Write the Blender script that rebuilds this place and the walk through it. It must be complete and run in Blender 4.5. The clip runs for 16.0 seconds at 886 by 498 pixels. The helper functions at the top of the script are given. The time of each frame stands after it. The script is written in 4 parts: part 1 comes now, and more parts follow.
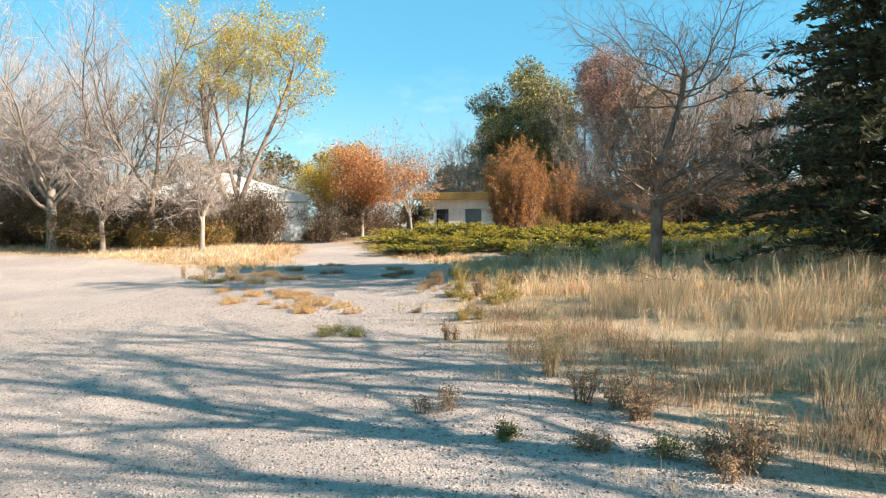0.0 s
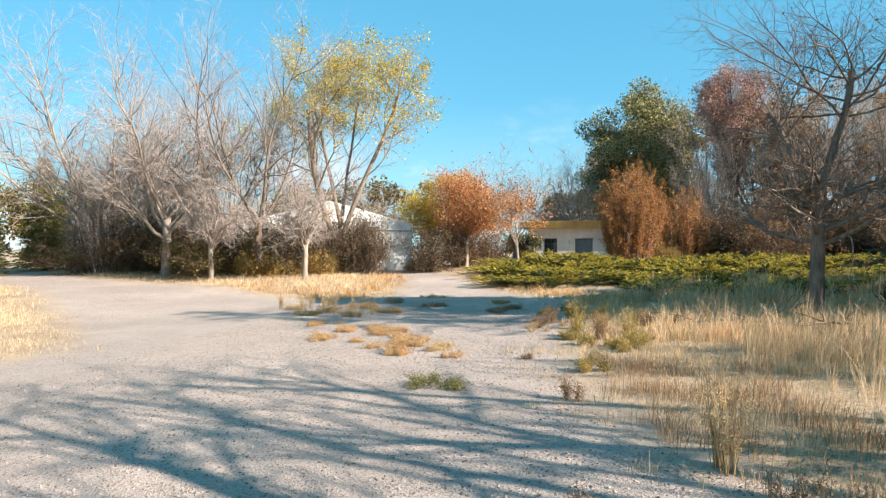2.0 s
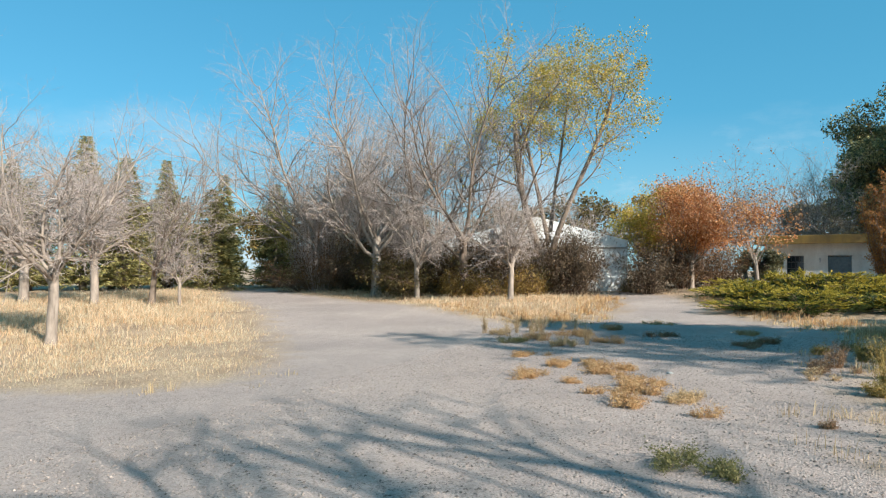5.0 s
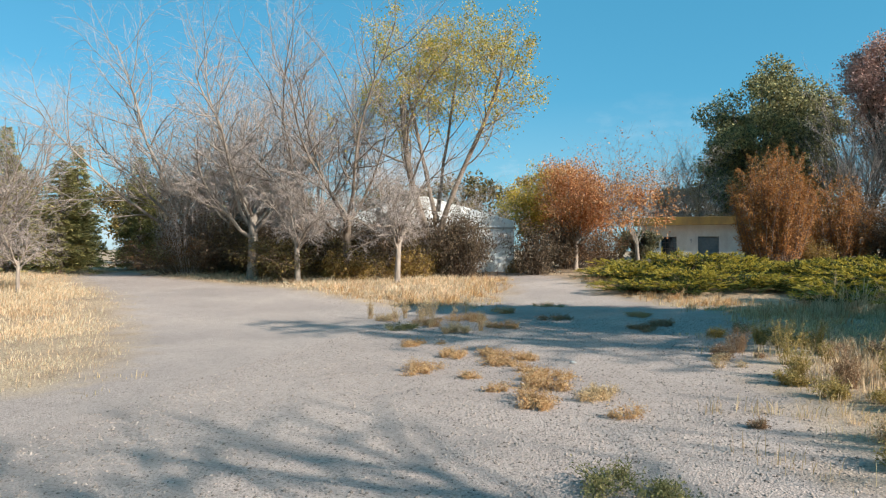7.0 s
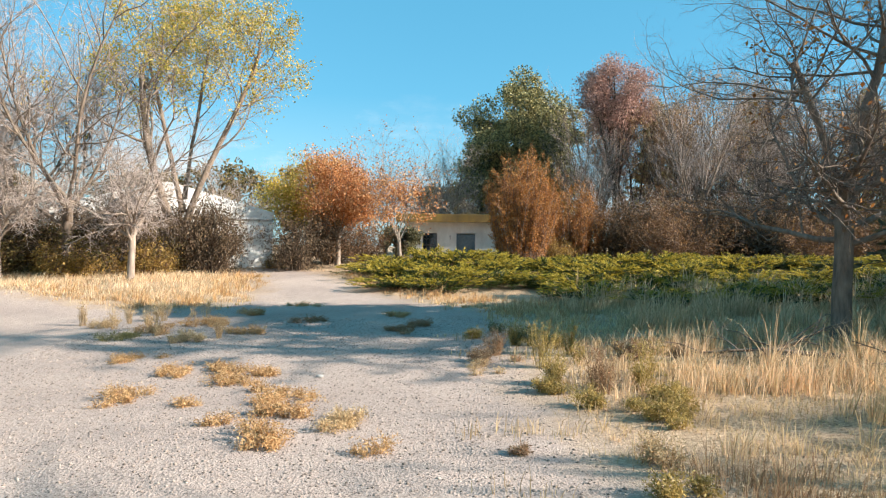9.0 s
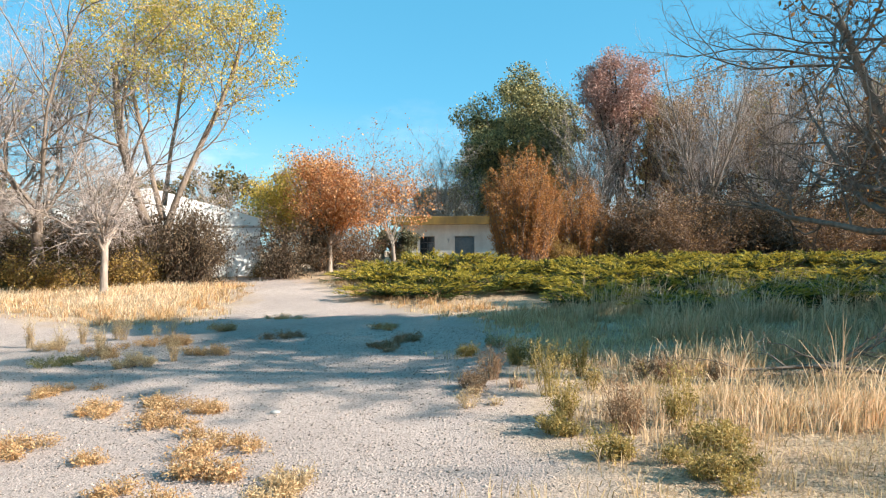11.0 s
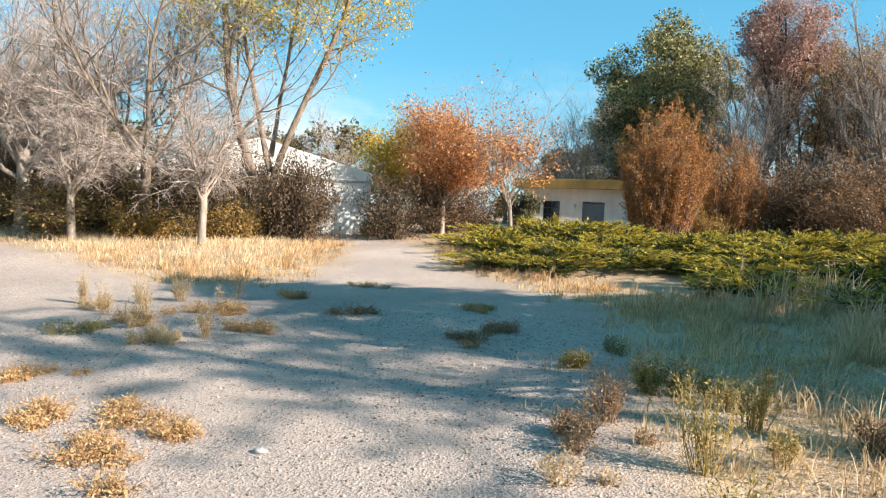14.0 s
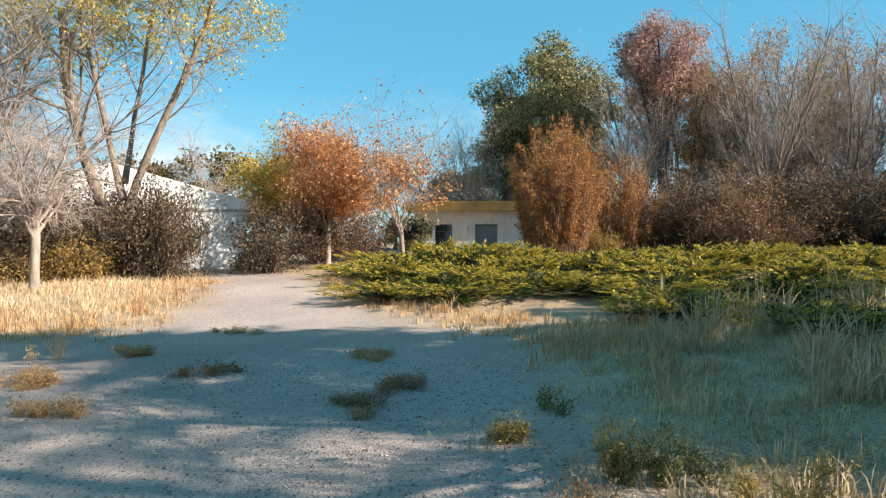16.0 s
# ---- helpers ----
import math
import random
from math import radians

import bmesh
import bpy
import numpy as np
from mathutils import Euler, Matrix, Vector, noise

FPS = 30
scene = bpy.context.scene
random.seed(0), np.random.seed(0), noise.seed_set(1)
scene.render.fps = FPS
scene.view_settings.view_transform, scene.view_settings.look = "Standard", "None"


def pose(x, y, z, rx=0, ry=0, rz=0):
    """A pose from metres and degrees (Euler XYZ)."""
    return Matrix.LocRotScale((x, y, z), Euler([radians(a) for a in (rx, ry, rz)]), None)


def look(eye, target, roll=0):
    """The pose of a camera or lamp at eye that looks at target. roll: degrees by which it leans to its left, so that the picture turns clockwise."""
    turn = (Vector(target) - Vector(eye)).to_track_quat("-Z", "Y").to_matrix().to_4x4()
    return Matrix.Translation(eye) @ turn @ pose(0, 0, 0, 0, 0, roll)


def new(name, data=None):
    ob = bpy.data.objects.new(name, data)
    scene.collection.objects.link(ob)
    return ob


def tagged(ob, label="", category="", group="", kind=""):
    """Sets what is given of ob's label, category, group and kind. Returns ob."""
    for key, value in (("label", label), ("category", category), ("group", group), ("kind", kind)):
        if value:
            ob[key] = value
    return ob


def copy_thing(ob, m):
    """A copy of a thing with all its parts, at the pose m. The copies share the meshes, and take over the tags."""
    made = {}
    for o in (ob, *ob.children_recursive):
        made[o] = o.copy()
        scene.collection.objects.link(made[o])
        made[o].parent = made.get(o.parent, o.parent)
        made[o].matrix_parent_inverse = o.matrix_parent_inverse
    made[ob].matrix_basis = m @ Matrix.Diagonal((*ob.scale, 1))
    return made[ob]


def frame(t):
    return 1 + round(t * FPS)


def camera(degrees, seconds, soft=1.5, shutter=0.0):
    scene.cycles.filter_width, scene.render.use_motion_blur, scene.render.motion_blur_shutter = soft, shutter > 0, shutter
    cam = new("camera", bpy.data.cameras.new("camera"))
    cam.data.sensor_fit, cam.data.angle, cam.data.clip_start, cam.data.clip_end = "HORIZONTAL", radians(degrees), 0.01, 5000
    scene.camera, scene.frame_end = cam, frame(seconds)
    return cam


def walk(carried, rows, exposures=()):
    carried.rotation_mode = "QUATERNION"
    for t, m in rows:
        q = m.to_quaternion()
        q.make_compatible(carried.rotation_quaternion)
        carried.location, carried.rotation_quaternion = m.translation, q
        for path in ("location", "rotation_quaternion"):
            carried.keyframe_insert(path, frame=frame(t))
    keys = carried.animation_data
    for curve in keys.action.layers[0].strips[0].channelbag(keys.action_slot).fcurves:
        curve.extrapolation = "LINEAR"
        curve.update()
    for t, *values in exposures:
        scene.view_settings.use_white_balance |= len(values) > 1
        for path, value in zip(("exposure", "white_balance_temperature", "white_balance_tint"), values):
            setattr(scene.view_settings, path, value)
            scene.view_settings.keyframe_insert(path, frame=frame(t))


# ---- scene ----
cam = camera(67.7, 16.0, soft=1.2)
METRES, EYE, TILT, LEAN, TURN = 12.5, 1.63, -2.4, 0.3, 0.0
ROWS = [
    (0.00, 0.0000, 0.0000, 0.0000, -0.03, -0.06, -0.09),
    (0.50, -0.0038, 0.0337, -0.0004, 3.30, 1.06, -0.20),
    (1.00, -0.0071, 0.0682, 0.0017, 3.74, 1.86, 0.21),
    (1.50, -0.0079, 0.0981, 0.0040, 7.40, 2.42, 0.09),
    (2.00, -0.0117, 0.1315, 0.0042, 9.06, 2.46, -0.76),
    (2.50, -0.0177, 0.1632, 0.0055, 8.38, 3.33, 1.60),
    (3.00, -0.0209, 0.1983, 0.0071, 14.84, 5.09, 0.09),
    (3.50, -0.0301, 0.2276, 0.0065, 17.95, 3.93, -2.32),
    (4.00, -0.0445, 0.2558, 0.0070, 23.29, 4.29, -1.50),
    (6.50, -0.1013, 0.3526, 0.0134, 27.90, 3.27, -1.48),
    (7.00, -0.1112, 0.3848, 0.0138, 16.85, 2.31, -1.12),
    (7.50, -0.1121, 0.4118, 0.0154, 8.48, 1.67, -0.31),
    (8.00, -0.1045, 0.4393, 0.0165, 4.59, 1.02, -1.42),
    (8.50, -0.1054, 0.4672, 0.0185, -2.68, 1.88, -1.66),
    (11.00, -0.0808, 0.6117, 0.0240, -2.92, 2.54, 0.14),
    (11.50, -0.0714, 0.6523, 0.0244, -0.90, 1.09, -0.95),
    (12.00, -0.0601, 0.6891, 0.0269, 0.75, 0.17, -0.01),
    (12.50, -0.0503, 0.7285, 0.0264, 3.61, 0.71, -1.70),
    (13.00, -0.0507, 0.7659, 0.0292, 0.35, 0.48, -2.40),
    (13.50, -0.0486, 0.7986, 0.0303, 5.97, -0.78, -1.72),
    (14.00, -0.0512, 0.8196, 0.0326, 8.12, -0.87, -2.95),
    (14.50, -0.0565, 0.8548, 0.0351, 3.82, 1.96, -2.28),
    (15.00, -0.0577, 0.8905, 0.0368, 5.69, 4.04, -0.58),
    (15.50, -0.0607, 0.9267, 0.0343, 2.57, 3.41, -1.52),
    (16.00, -0.0636, 0.9659, 0.0356, -1.35, 1.74, -0.31),
]
walk(cam, [(t, pose(0, 0, EYE, TILT, LEAN, TURN) @ pose(METRES * x, METRES * y, METRES * z, 90 + pitch, roll, yaw)) for t, x, y, z, yaw, pitch, roll in ROWS],
     exposures=[(0, 1.54, 6650, 10), (2, 1.44, 6500, 10), (3.5, 1.18, 6250, 7), (4.2, 1.08, 6100, 6), (6.3, 0.72, 5900, 5), (7, 0.90, 6050, 6), (7.5, 1.12, 6400, 9),
                (8.5, 1.32, 6500, 10), (11, 1.44, 6300, 9), (12.5, 1.46, 6450, 10), (14.5, 1.38, 6500, 10), (16, 1.28, 6500, 10)])

# ---- world, sun, exposure ----
SUN_FROM = Vector((0.94, -0.34, 0)).normalized()
SUN_UP = radians(28)
world = bpy.data.worlds.new("sky")
scene.world = world
world.use_nodes = True
wn = world.node_tree
wn.nodes.clear()
w_out = wn.nodes.new("ShaderNodeOutputWorld")
w_bg = wn.nodes.new("ShaderNodeBackground")
w_sky = wn.nodes.new("ShaderNodeTexSky")
w_sky.sky_type = "NISHITA"
w_sky.sun_disc = False
w_sky.sun_elevation = SUN_UP
w_sky.sun_rotation = math.atan2(SUN_FROM.x, SUN_FROM.y)
w_sky.air_density, w_sky.dust_density, w_sky.ozone_density = 1.0, 0.2, 2.0
w_tint = wn.nodes.new("ShaderNodeMix")
w_tint.data_type, w_tint.blend_type = "RGBA", "MULTIPLY"
w_tint.inputs[0].default_value = 1.0
w_tint.inputs[7].default_value = (0.70, 1.03, 1.06, 1)
wn.links.new(w_sky.outputs[0], w_tint.inputs[6])
w_even = wn.nodes.new("ShaderNodeMix")
w_even.data_type = "RGBA"
w_even.inputs[0].default_value = 0.5
w_even.inputs[7].default_value = (0.66, 3.5, 5.25, 1)
wn.links.new(w_tint.outputs[2], w_even.inputs[6])
w_tc = wn.nodes.new("ShaderNodeTexCoord")
w_map = wn.nodes.new("ShaderNodeMapping")
w_map.inputs["Location"].default_value = (0.35, 0.0, 0.1)
w_map.inputs["Scale"].default_value = (1.0, 1.0, 2.6)
w_noise = wn.nodes.new("ShaderNodeTexNoise")
w_noise.inputs["Scale"].default_value, w_noise.inputs["Detail"].default_value, w_noise.inputs["Roughness"].default_value = 3.6, 7.0, 0.6
w_puff = wn.nodes.new("ShaderNodeMapRange")
w_puff.inputs[1].default_value, w_puff.inputs[2].default_value = 0.52, 0.70
w_xyz = wn.nodes.new("ShaderNodeSeparateXYZ")
w_low = wn.nodes.new("ShaderNodeMapRange")
w_low.inputs[1].default_value, w_low.inputs[2].default_value, w_low.inputs[3].default_value, w_low.inputs[4].default_value = 0.10, 0.24, 0.8, 0.0
w_both = wn.nodes.new("ShaderNodeMath")
w_both.operation = "MULTIPLY"
w_cloud = wn.nodes.new("ShaderNodeMix")
w_cloud.data_type = "RGBA"
w_cloud.inputs[7].default_value = (6.2, 6.6, 6.9, 1)
wn.links.new(w_tc.outputs["Generated"], w_map.inputs[0])
wn.links.new(w_map.outputs[0], w_noise.inputs["Vector"])
wn.links.new(w_noise.outputs["Fac"], w_puff.inputs[0])
wn.links.new(w_tc.outputs["Generated"], w_xyz.inputs[0])
wn.links.new(w_xyz.outputs[2], w_low.inputs[0])
wn.links.new(w_puff.outputs[0], w_both.inputs[0])
wn.links.new(w_low.outputs[0], w_both.inputs[1])
wn.links.new(w_both.outputs[0], w_cloud.inputs[0])
w_haze = wn.nodes.new("ShaderNodeMix")
w_haze.data_type = "RGBA"
w_haze.inputs[7].default_value = (4.4, 5.4, 5.9, 1)
w_near = wn.nodes.new("ShaderNodeMapRange")
w_near.inputs[1].default_value, w_near.inputs[2].default_value, w_near.inputs[3].default_value, w_near.inputs[4].default_value = 0.0, 0.22, 0.4, 0.0
wn.links.new(w_xyz.outputs[2], w_near.inputs[0])
wn.links.new(w_near.outputs[0], w_haze.inputs[0])
wn.links.new(w_even.outputs[2], w_haze.inputs[6])
wn.links.new(w_haze.outputs[2], w_cloud.inputs[6])
wn.links.new(w_cloud.outputs[2], w_bg.inputs[0])
w_bg.inputs[1].default_value = 0.069
wn.links.new(w_bg.outputs[0], w_out.inputs[0])
sun = new("sun", bpy.data.lights.new("sun", "SUN"))
sun.data.energy, sun.data.angle, sun.data.color = 5.0, radians(0.6), (1.0, 0.91, 0.80)
sun_dir = Vector((SUN_FROM.x * math.cos(SUN_UP), SUN_FROM.y * math.cos(SUN_UP), math.sin(SUN_UP)))
sun.matrix_world = look(sun_dir * 60, (0, 0, 0))


# ---- lie of the land ----
def smooth(a, b, v):
    k = np.clip((v - a) / (b - a), 0, 1)
    return k * k * (3 - 2 * k)


def land(x, y):
    """Height of the ground: a faint slope that rises beyond the clearing."""
    x, y = np.asarray(x, float), np.asarray(y, float)
    r = np.hypot(x, y - 8)
    z = 0.0327 * 25 * np.tanh(x / 25) + 0.0095 * 40 * np.tanh(y / 40)
    z = z + 0.42 * smooth(15, 23, r) + 0.3 * smooth(23, 34, r)
    near = np.exp(-(r / 30) ** 2)
    return z + near * (0.018 * np.sin(x * 0.9 + 1.3 * np.sin(y * 0.5)) + 0.014 * np.sin(y * 1.3 + x * 0.4))


GRAVEL = [(2.4, -8), (2.1, 3.5), (1.7, 4.5), (0.9, 6.2), (0.2, 8.6), (-0.1, 12), (0.1, 15.8), (0.5, 19), (0.0, 22), (-1.9, 24.6),
          (-3.2, 27), (-4.3, 30), (-6, 34), (-7.6, 35.5), (-8, 34), (-6.4, 31), (-5.6, 27.5), (-5.3, 24.5), (-6.2, 22.6), (-8, 22.2),
          (-11, 23.8), (-16, 27), (-22, 29.6), (-30, 36), (-30, 33), (-24, 27.2), (-18, 22.7), (-12.6, 17.4), (-9.4, 13.9),
          (-8.5, 11.6), (-9.2, 10.1), (-14, 7.5), (-22, 3), (-22, -8)]


def off_gravel(x, y):
    """Metres outside the gravel's edge (minus: inside it)."""
    x, y = np.asarray(x, float), np.asarray(y, float)
    best, inside = np.full(x.shape, 1e9), np.zeros(x.shape, bool)
    for (ax, ay), (bx, by) in zip(GRAVEL, GRAVEL[1:] + GRAVEL[:1]):
        dx, dy = bx - ax, by - ay
        k = np.clip(((x - ax) * dx + (y - ay) * dy) / (dx * dx + dy * dy), 0, 1)
        best = np.minimum(best, np.hypot(x - ax - k * dx, y - ay - k * dy))
        cross = (ay > y) != (by > y)
        inside ^= cross & (x < ax + (y - ay) * dx / (dy if dy else 1e-9))
    return np.where(inside, -best, best)


def wave(x, y, s, k=0.0):
    """Cheap smooth pattern from -1 to 1, about s metres wide."""
    a, b = np.asarray(x) / s, np.asarray(y) / s
    return (np.sin(2.1 * a + 1.7 * np.sin(1.3 * b + k)) + np.sin(2.7 * b + 1.9 * np.sin(1.1 * a - k)) + np.sin(1.6 * (a + b) + 2.3 * np.sin(0.9 * (a - b) + k))) / 3


# ---- materials ----
def material(name, rough=0.8, spec=0.3):
    m = bpy.data.materials.new(name)
    m.use_nodes = True
    b = m.node_tree.nodes["Principled BSDF"]
    b.inputs["Roughness"].default_value = rough
    b.inputs["Specular IOR Level"].default_value = spec
    return m, m.node_tree, b


def node(nt, kind, **inputs):
    n = nt.nodes.new(kind)
    for k, v in inputs.items():
        n.inputs[k.replace("_", " ")].default_value = v
    return n


def ramp(nt, fac, stops):
    r = nt.nodes.new("ShaderNodeValToRGB")
    e = r.color_ramp.elements
    while len(e) < len(stops):
        e.new(0.5)
    for el, (p, c) in zip(e, stops):
        el.position, el.color = p, (*c, 1)
    nt.links.new(fac, r.inputs[0])
    return r.outputs[0]


def blend(nt, fac, a, b, mode="MIX"):
    n = nt.nodes.new("ShaderNodeMix")
    n.data_type, n.blend_type = "RGBA", mode
    for sock, v in ((n.inputs[0], fac), (n.inputs[6], a), (n.inputs[7], b)):
        if isinstance(v, bpy.types.NodeSocket):
            nt.links.new(v, sock)
        else:
            sock.default_value = v if isinstance(v, (int, float)) else (*v, 1)
    return n.outputs[2]


def maths(nt, op, a, b=0.0):
    n = nt.nodes.new("ShaderNodeMath")
    n.operation = op
    for sock, v in ((n.inputs[0], a), (n.inputs[1], b)):
        if isinstance(v, bpy.types.NodeSocket):
            nt.links.new(v, sock)
        else:
            sock.default_value = v
    return n.outputs[0]


def noise_at(nt, scale, detail=4, rough=0.55, coords="Object", stretch=None):
    tc = nt.nodes.new("ShaderNodeTexCoord")
    src = tc.outputs[coords]
    if stretch:
        mp = nt.nodes.new("ShaderNodeMapping")
        mp.inputs["Scale"].default_value = stretch
        nt.links.new(src, mp.inputs[0])
        src = mp.outputs[0]
    n = node(nt, "ShaderNodeTexNoise", Scale=scale, Detail=detail, Roughness=rough)
    nt.links.new(src, n.inputs["Vector"])
    return n.outputs["Fac"]


def bump(nt, bsdf, height, strength=0.4, dist=0.02):
    b = node(nt, "ShaderNodeBump", Strength=strength, Distance=dist)
    nt.links.new(height, b.inputs["Height"])
    nt.links.new(b.outputs[0], bsdf.inputs["Normal"])


def leaf_material(name, stops, through_light=0.35, rough=0.6):
    """Leaves, blades and needles: each one takes its own colour, and lets some light through."""
    m, nt, b = material(name, rough, 0.25)
    g = nt.nodes.new("ShaderNodeNewGeometry")
    c = ramp(nt, g.outputs["Random Per Island"], stops)
    big = noise_at(nt, 1.1, 4)
    c = blend(nt, 0.5, c, ramp(nt, big, [(0.32, (0.62, 0.62, 0.62)), (0.68, (1.25, 1.22, 1.15))]), "MULTIPLY")
    nt.links.new(c, b.inputs["Base Color"])
    t = nt.nodes.new("ShaderNodeBsdfTranslucent")
    nt.links.new(c, t.inputs[0])
    mix = nt.nodes.new("ShaderNodeMixShader")
    mix.inputs[0].default_value = through_light
    nt.links.new(b.outputs[0], mix.inputs[1])
    nt.links.new(t.outputs[0], mix.inputs[2])
    nt.links.new(mix.outputs[0], nt.nodes["Material Output"].inputs[0])
    return m


def bark_material(name, dark, light, scale=7.0):
    m, nt, b = material(name, 0.9, 0.2)
    streak = noise_at(nt, scale, 6, 0.65, "Object", (1, 1, 0.22))
    patch = noise_at(nt, 1.3, 3)
    c = ramp(nt, streak, [(0.32, dark), (0.62, light)])
    c = blend(nt, 0.55, c, ramp(nt, patch, [(0.35, (0.62, 0.6, 0.58)), (0.65, (1.1, 1.08, 1.05))]), "MULTIPLY")
    nt.links.new(c, b.inputs["Base Color"])
    bump(nt, b, streak, 0.7, 0.03)
    return m


def ground_material():
    m, nt, b = material("gravel_and_dry_soil", 0.95, 0.15)
    at = nt.nodes.new("ShaderNodeAttribute")
    at.attribute_name = "off_gravel"
    edge = maths(nt, "ADD", at.outputs["Fac"], maths(nt, "MULTIPLY", maths(nt, "SUBTRACT", noise_at(nt, 1.6, 6, 0.65), 0.5), 2.2))
    litter = ramp(nt, maths(nt, "ADD", maths(nt, "MULTIPLY", edge, 0.9), 0.35), [(0.0, (0, 0, 0)), (1.0, (1, 1, 1))])
    fine = noise_at(nt, 45, 5, 0.7)
    mid = noise_at(nt, 5.5, 5, 0.6)
    wide = noise_at(nt, 0.35, 4, 0.55)
    stone = node(nt, "ShaderNodeTexVoronoi", Scale=55.0)
    tc = nt.nodes.new("ShaderNodeTexCoord")
    nt.links.new(tc.outputs["Object"], stone.inputs["Vector"])
    grit = ramp(nt, stone.outputs["Color"], [(0.08, (0.16, 0.128, 0.11)), (0.3, (0.35, 0.28, 0.24)), (0.9, (0.475, 0.383, 0.33))])
    sand = ramp(nt, fine, [(0.3, (0.325, 0.258, 0.22)), (0.7, (0.53, 0.425, 0.366))])
    gravel = blend(nt, ramp(nt, mid, [(0.38, (0.15, 0.15, 0.15)), (0.62, (0.85, 0.85, 0.85))]), sand, grit)
    gravel = blend(nt, 0.75, gravel, ramp(nt, wide, [(0.32, (0.80, 0.79, 0.79)), (0.68, (1.13, 1.11, 1.09))]), "MULTIPLY")
    speck = ramp(nt, noise_at(nt, 30, 4, 0.8), [(0.37, (0.40, 0.39, 0.39)), (0.46, (1.1, 1.1, 1.1))])
    spread = ramp(nt, noise_at(nt, 0.8, 5, 0.6), [(0.38, (0.3, 0.3, 0.3)), (0.62, (1.0, 1.0, 1.0))])
    gravel = blend(nt, spread, gravel, blend(nt, 1.0, gravel, speck, "MULTIPLY"))
    straw = ramp(nt, noise_at(nt, 26, 6, 0.75), [(0.36, (0.20, 0.14, 0.09)), (0.5, (0.46, 0.335, 0.225)), (0.68, (0.65, 0.50, 0.36))])
    straw = blend(nt, 0.8, straw, ramp(nt, noise_at(nt, 0.9, 4), [(0.35, (0.75, 0.70, 0.66)), (0.65, (1.1, 1.08, 1.02))]), "MULTIPLY")
    nt.links.new(blend(nt, litter, gravel, straw), b.inputs["Base Color"])
    h = maths(nt, "ADD", maths(nt, "MULTIPLY", stone.outputs["Distance"], 0.7), maths(nt, "ADD", fine, mid))
    bump(nt, b, h, 0.7, 0.022)
    return m


def wall_material(name, base, stain):
    m, nt, b = material(name, 0.85, 0.25)
    c = ramp(nt, noise_at(nt, 0.9, 6, 0.7, "Object", (1, 1, 0.45)), [(0.34, stain), (0.56, base)])
    c = blend(nt, 0.4, c, ramp(nt, noise_at(nt, 14, 5), [(0.3, (0.86, 0.85, 0.83)), (0.7, (1.04, 1.04, 1.03))]), "MULTIPLY")
    nt.links.new(c, b.inputs["Base Color"])
    bump(nt, b, noise_at(nt, 30, 5), 0.25, 0.01)
    return m


def plain_material(name, a, c, rough=0.7, scale=8.0, spec=0.3):
    m, nt, b = material(name, rough, spec)
    nt.links.new(ramp(nt, noise_at(nt, scale, 5), [(0.3, a), (0.7, c)]), b.inputs["Base Color"])
    return m


M_GROUND = ground_material()
M_STONE = leaf_material("pebble_grey", [(0.0, (0.15, 0.12, 0.102)), (0.5, (0.29, 0.235, 0.20)), (1.0, (0.46, 0.375, 0.325))], 0.0, 1.0)
M_STRAW = leaf_material("dry_straw", [(0.0, (0.34, 0.235, 0.12)), (0.4, (0.60, 0.43, 0.24)), (0.8, (0.74, 0.56, 0.34)), (1.0, (0.46, 0.32, 0.17))], 0.45)
M_PALE_STRAW = leaf_material("pale_straw", [(0.0, (0.50, 0.335, 0.195)), (0.5, (0.80, 0.555, 0.34)), (1.0, (0.90, 0.68, 0.46))], 0.45)
M_MEADOW = leaf_material("bleached_meadow_straw", [(0.0, (0.46, 0.36, 0.22)), (0.5, (0.68, 0.55, 0.37)), (1.0, (0.82, 0.70, 0.51))], 0.45)
M_RED_STRAW = leaf_material("russet_straw", [(0.0, (0.34, 0.18, 0.08)), (0.5, (0.54, 0.33, 0.155)), (1.0, (0.66, 0.47, 0.25))])
M_WEED_BROWN = leaf_material("brown_weed", [(0.0, (0.21, 0.115, 0.06)), (0.5, (0.36, 0.22, 0.125)), (1.0, (0.48, 0.34, 0.21))])
M_WEED_GOLD = leaf_material("yellowing_weed", [(0.0, (0.21, 0.15, 0.045)), (0.5, (0.42, 0.30, 0.09)), (1.0, (0.56, 0.41, 0.16))])
M_WEED_GREEN = leaf_material("green_weed", [(0.0, (0.093, 0.099, 0.034)), (0.5, (0.204, 0.190, 0.076)), (1.0, (0.340, 0.281, 0.117))])
M_BARK_PALE = bark_material("pale_bark", (0.190, 0.152, 0.122), (0.395, 0.322, 0.262))
M_BARK_GREY = bark_material("grey_bark", (0.128, 0.095, 0.072), (0.281, 0.217, 0.166))
M_BARK_NEAR = bark_material("weathered_bark", (0.11, 0.087, 0.068), (0.25, 0.20, 0.16), 11.0)
M_BARK_DARK = bark_material("dark_bark", (0.051, 0.036, 0.028), (0.145, 0.106, 0.079))
M_TWIG_PALE = bark_material("pale_twig", (0.26, 0.215, 0.19), (0.49, 0.41, 0.37))
M_TWIG_BROWN = bark_material("brown_twig", (0.12, 0.077, 0.055), (0.24, 0.162, 0.115))
M_TWIG_MID = bark_material("grey_brown_twig", (0.085, 0.062, 0.05), (0.19, 0.145, 0.12))
M_TWIG_DARK = bark_material("dark_twig", (0.047, 0.032, 0.024), (0.111, 0.076, 0.055))
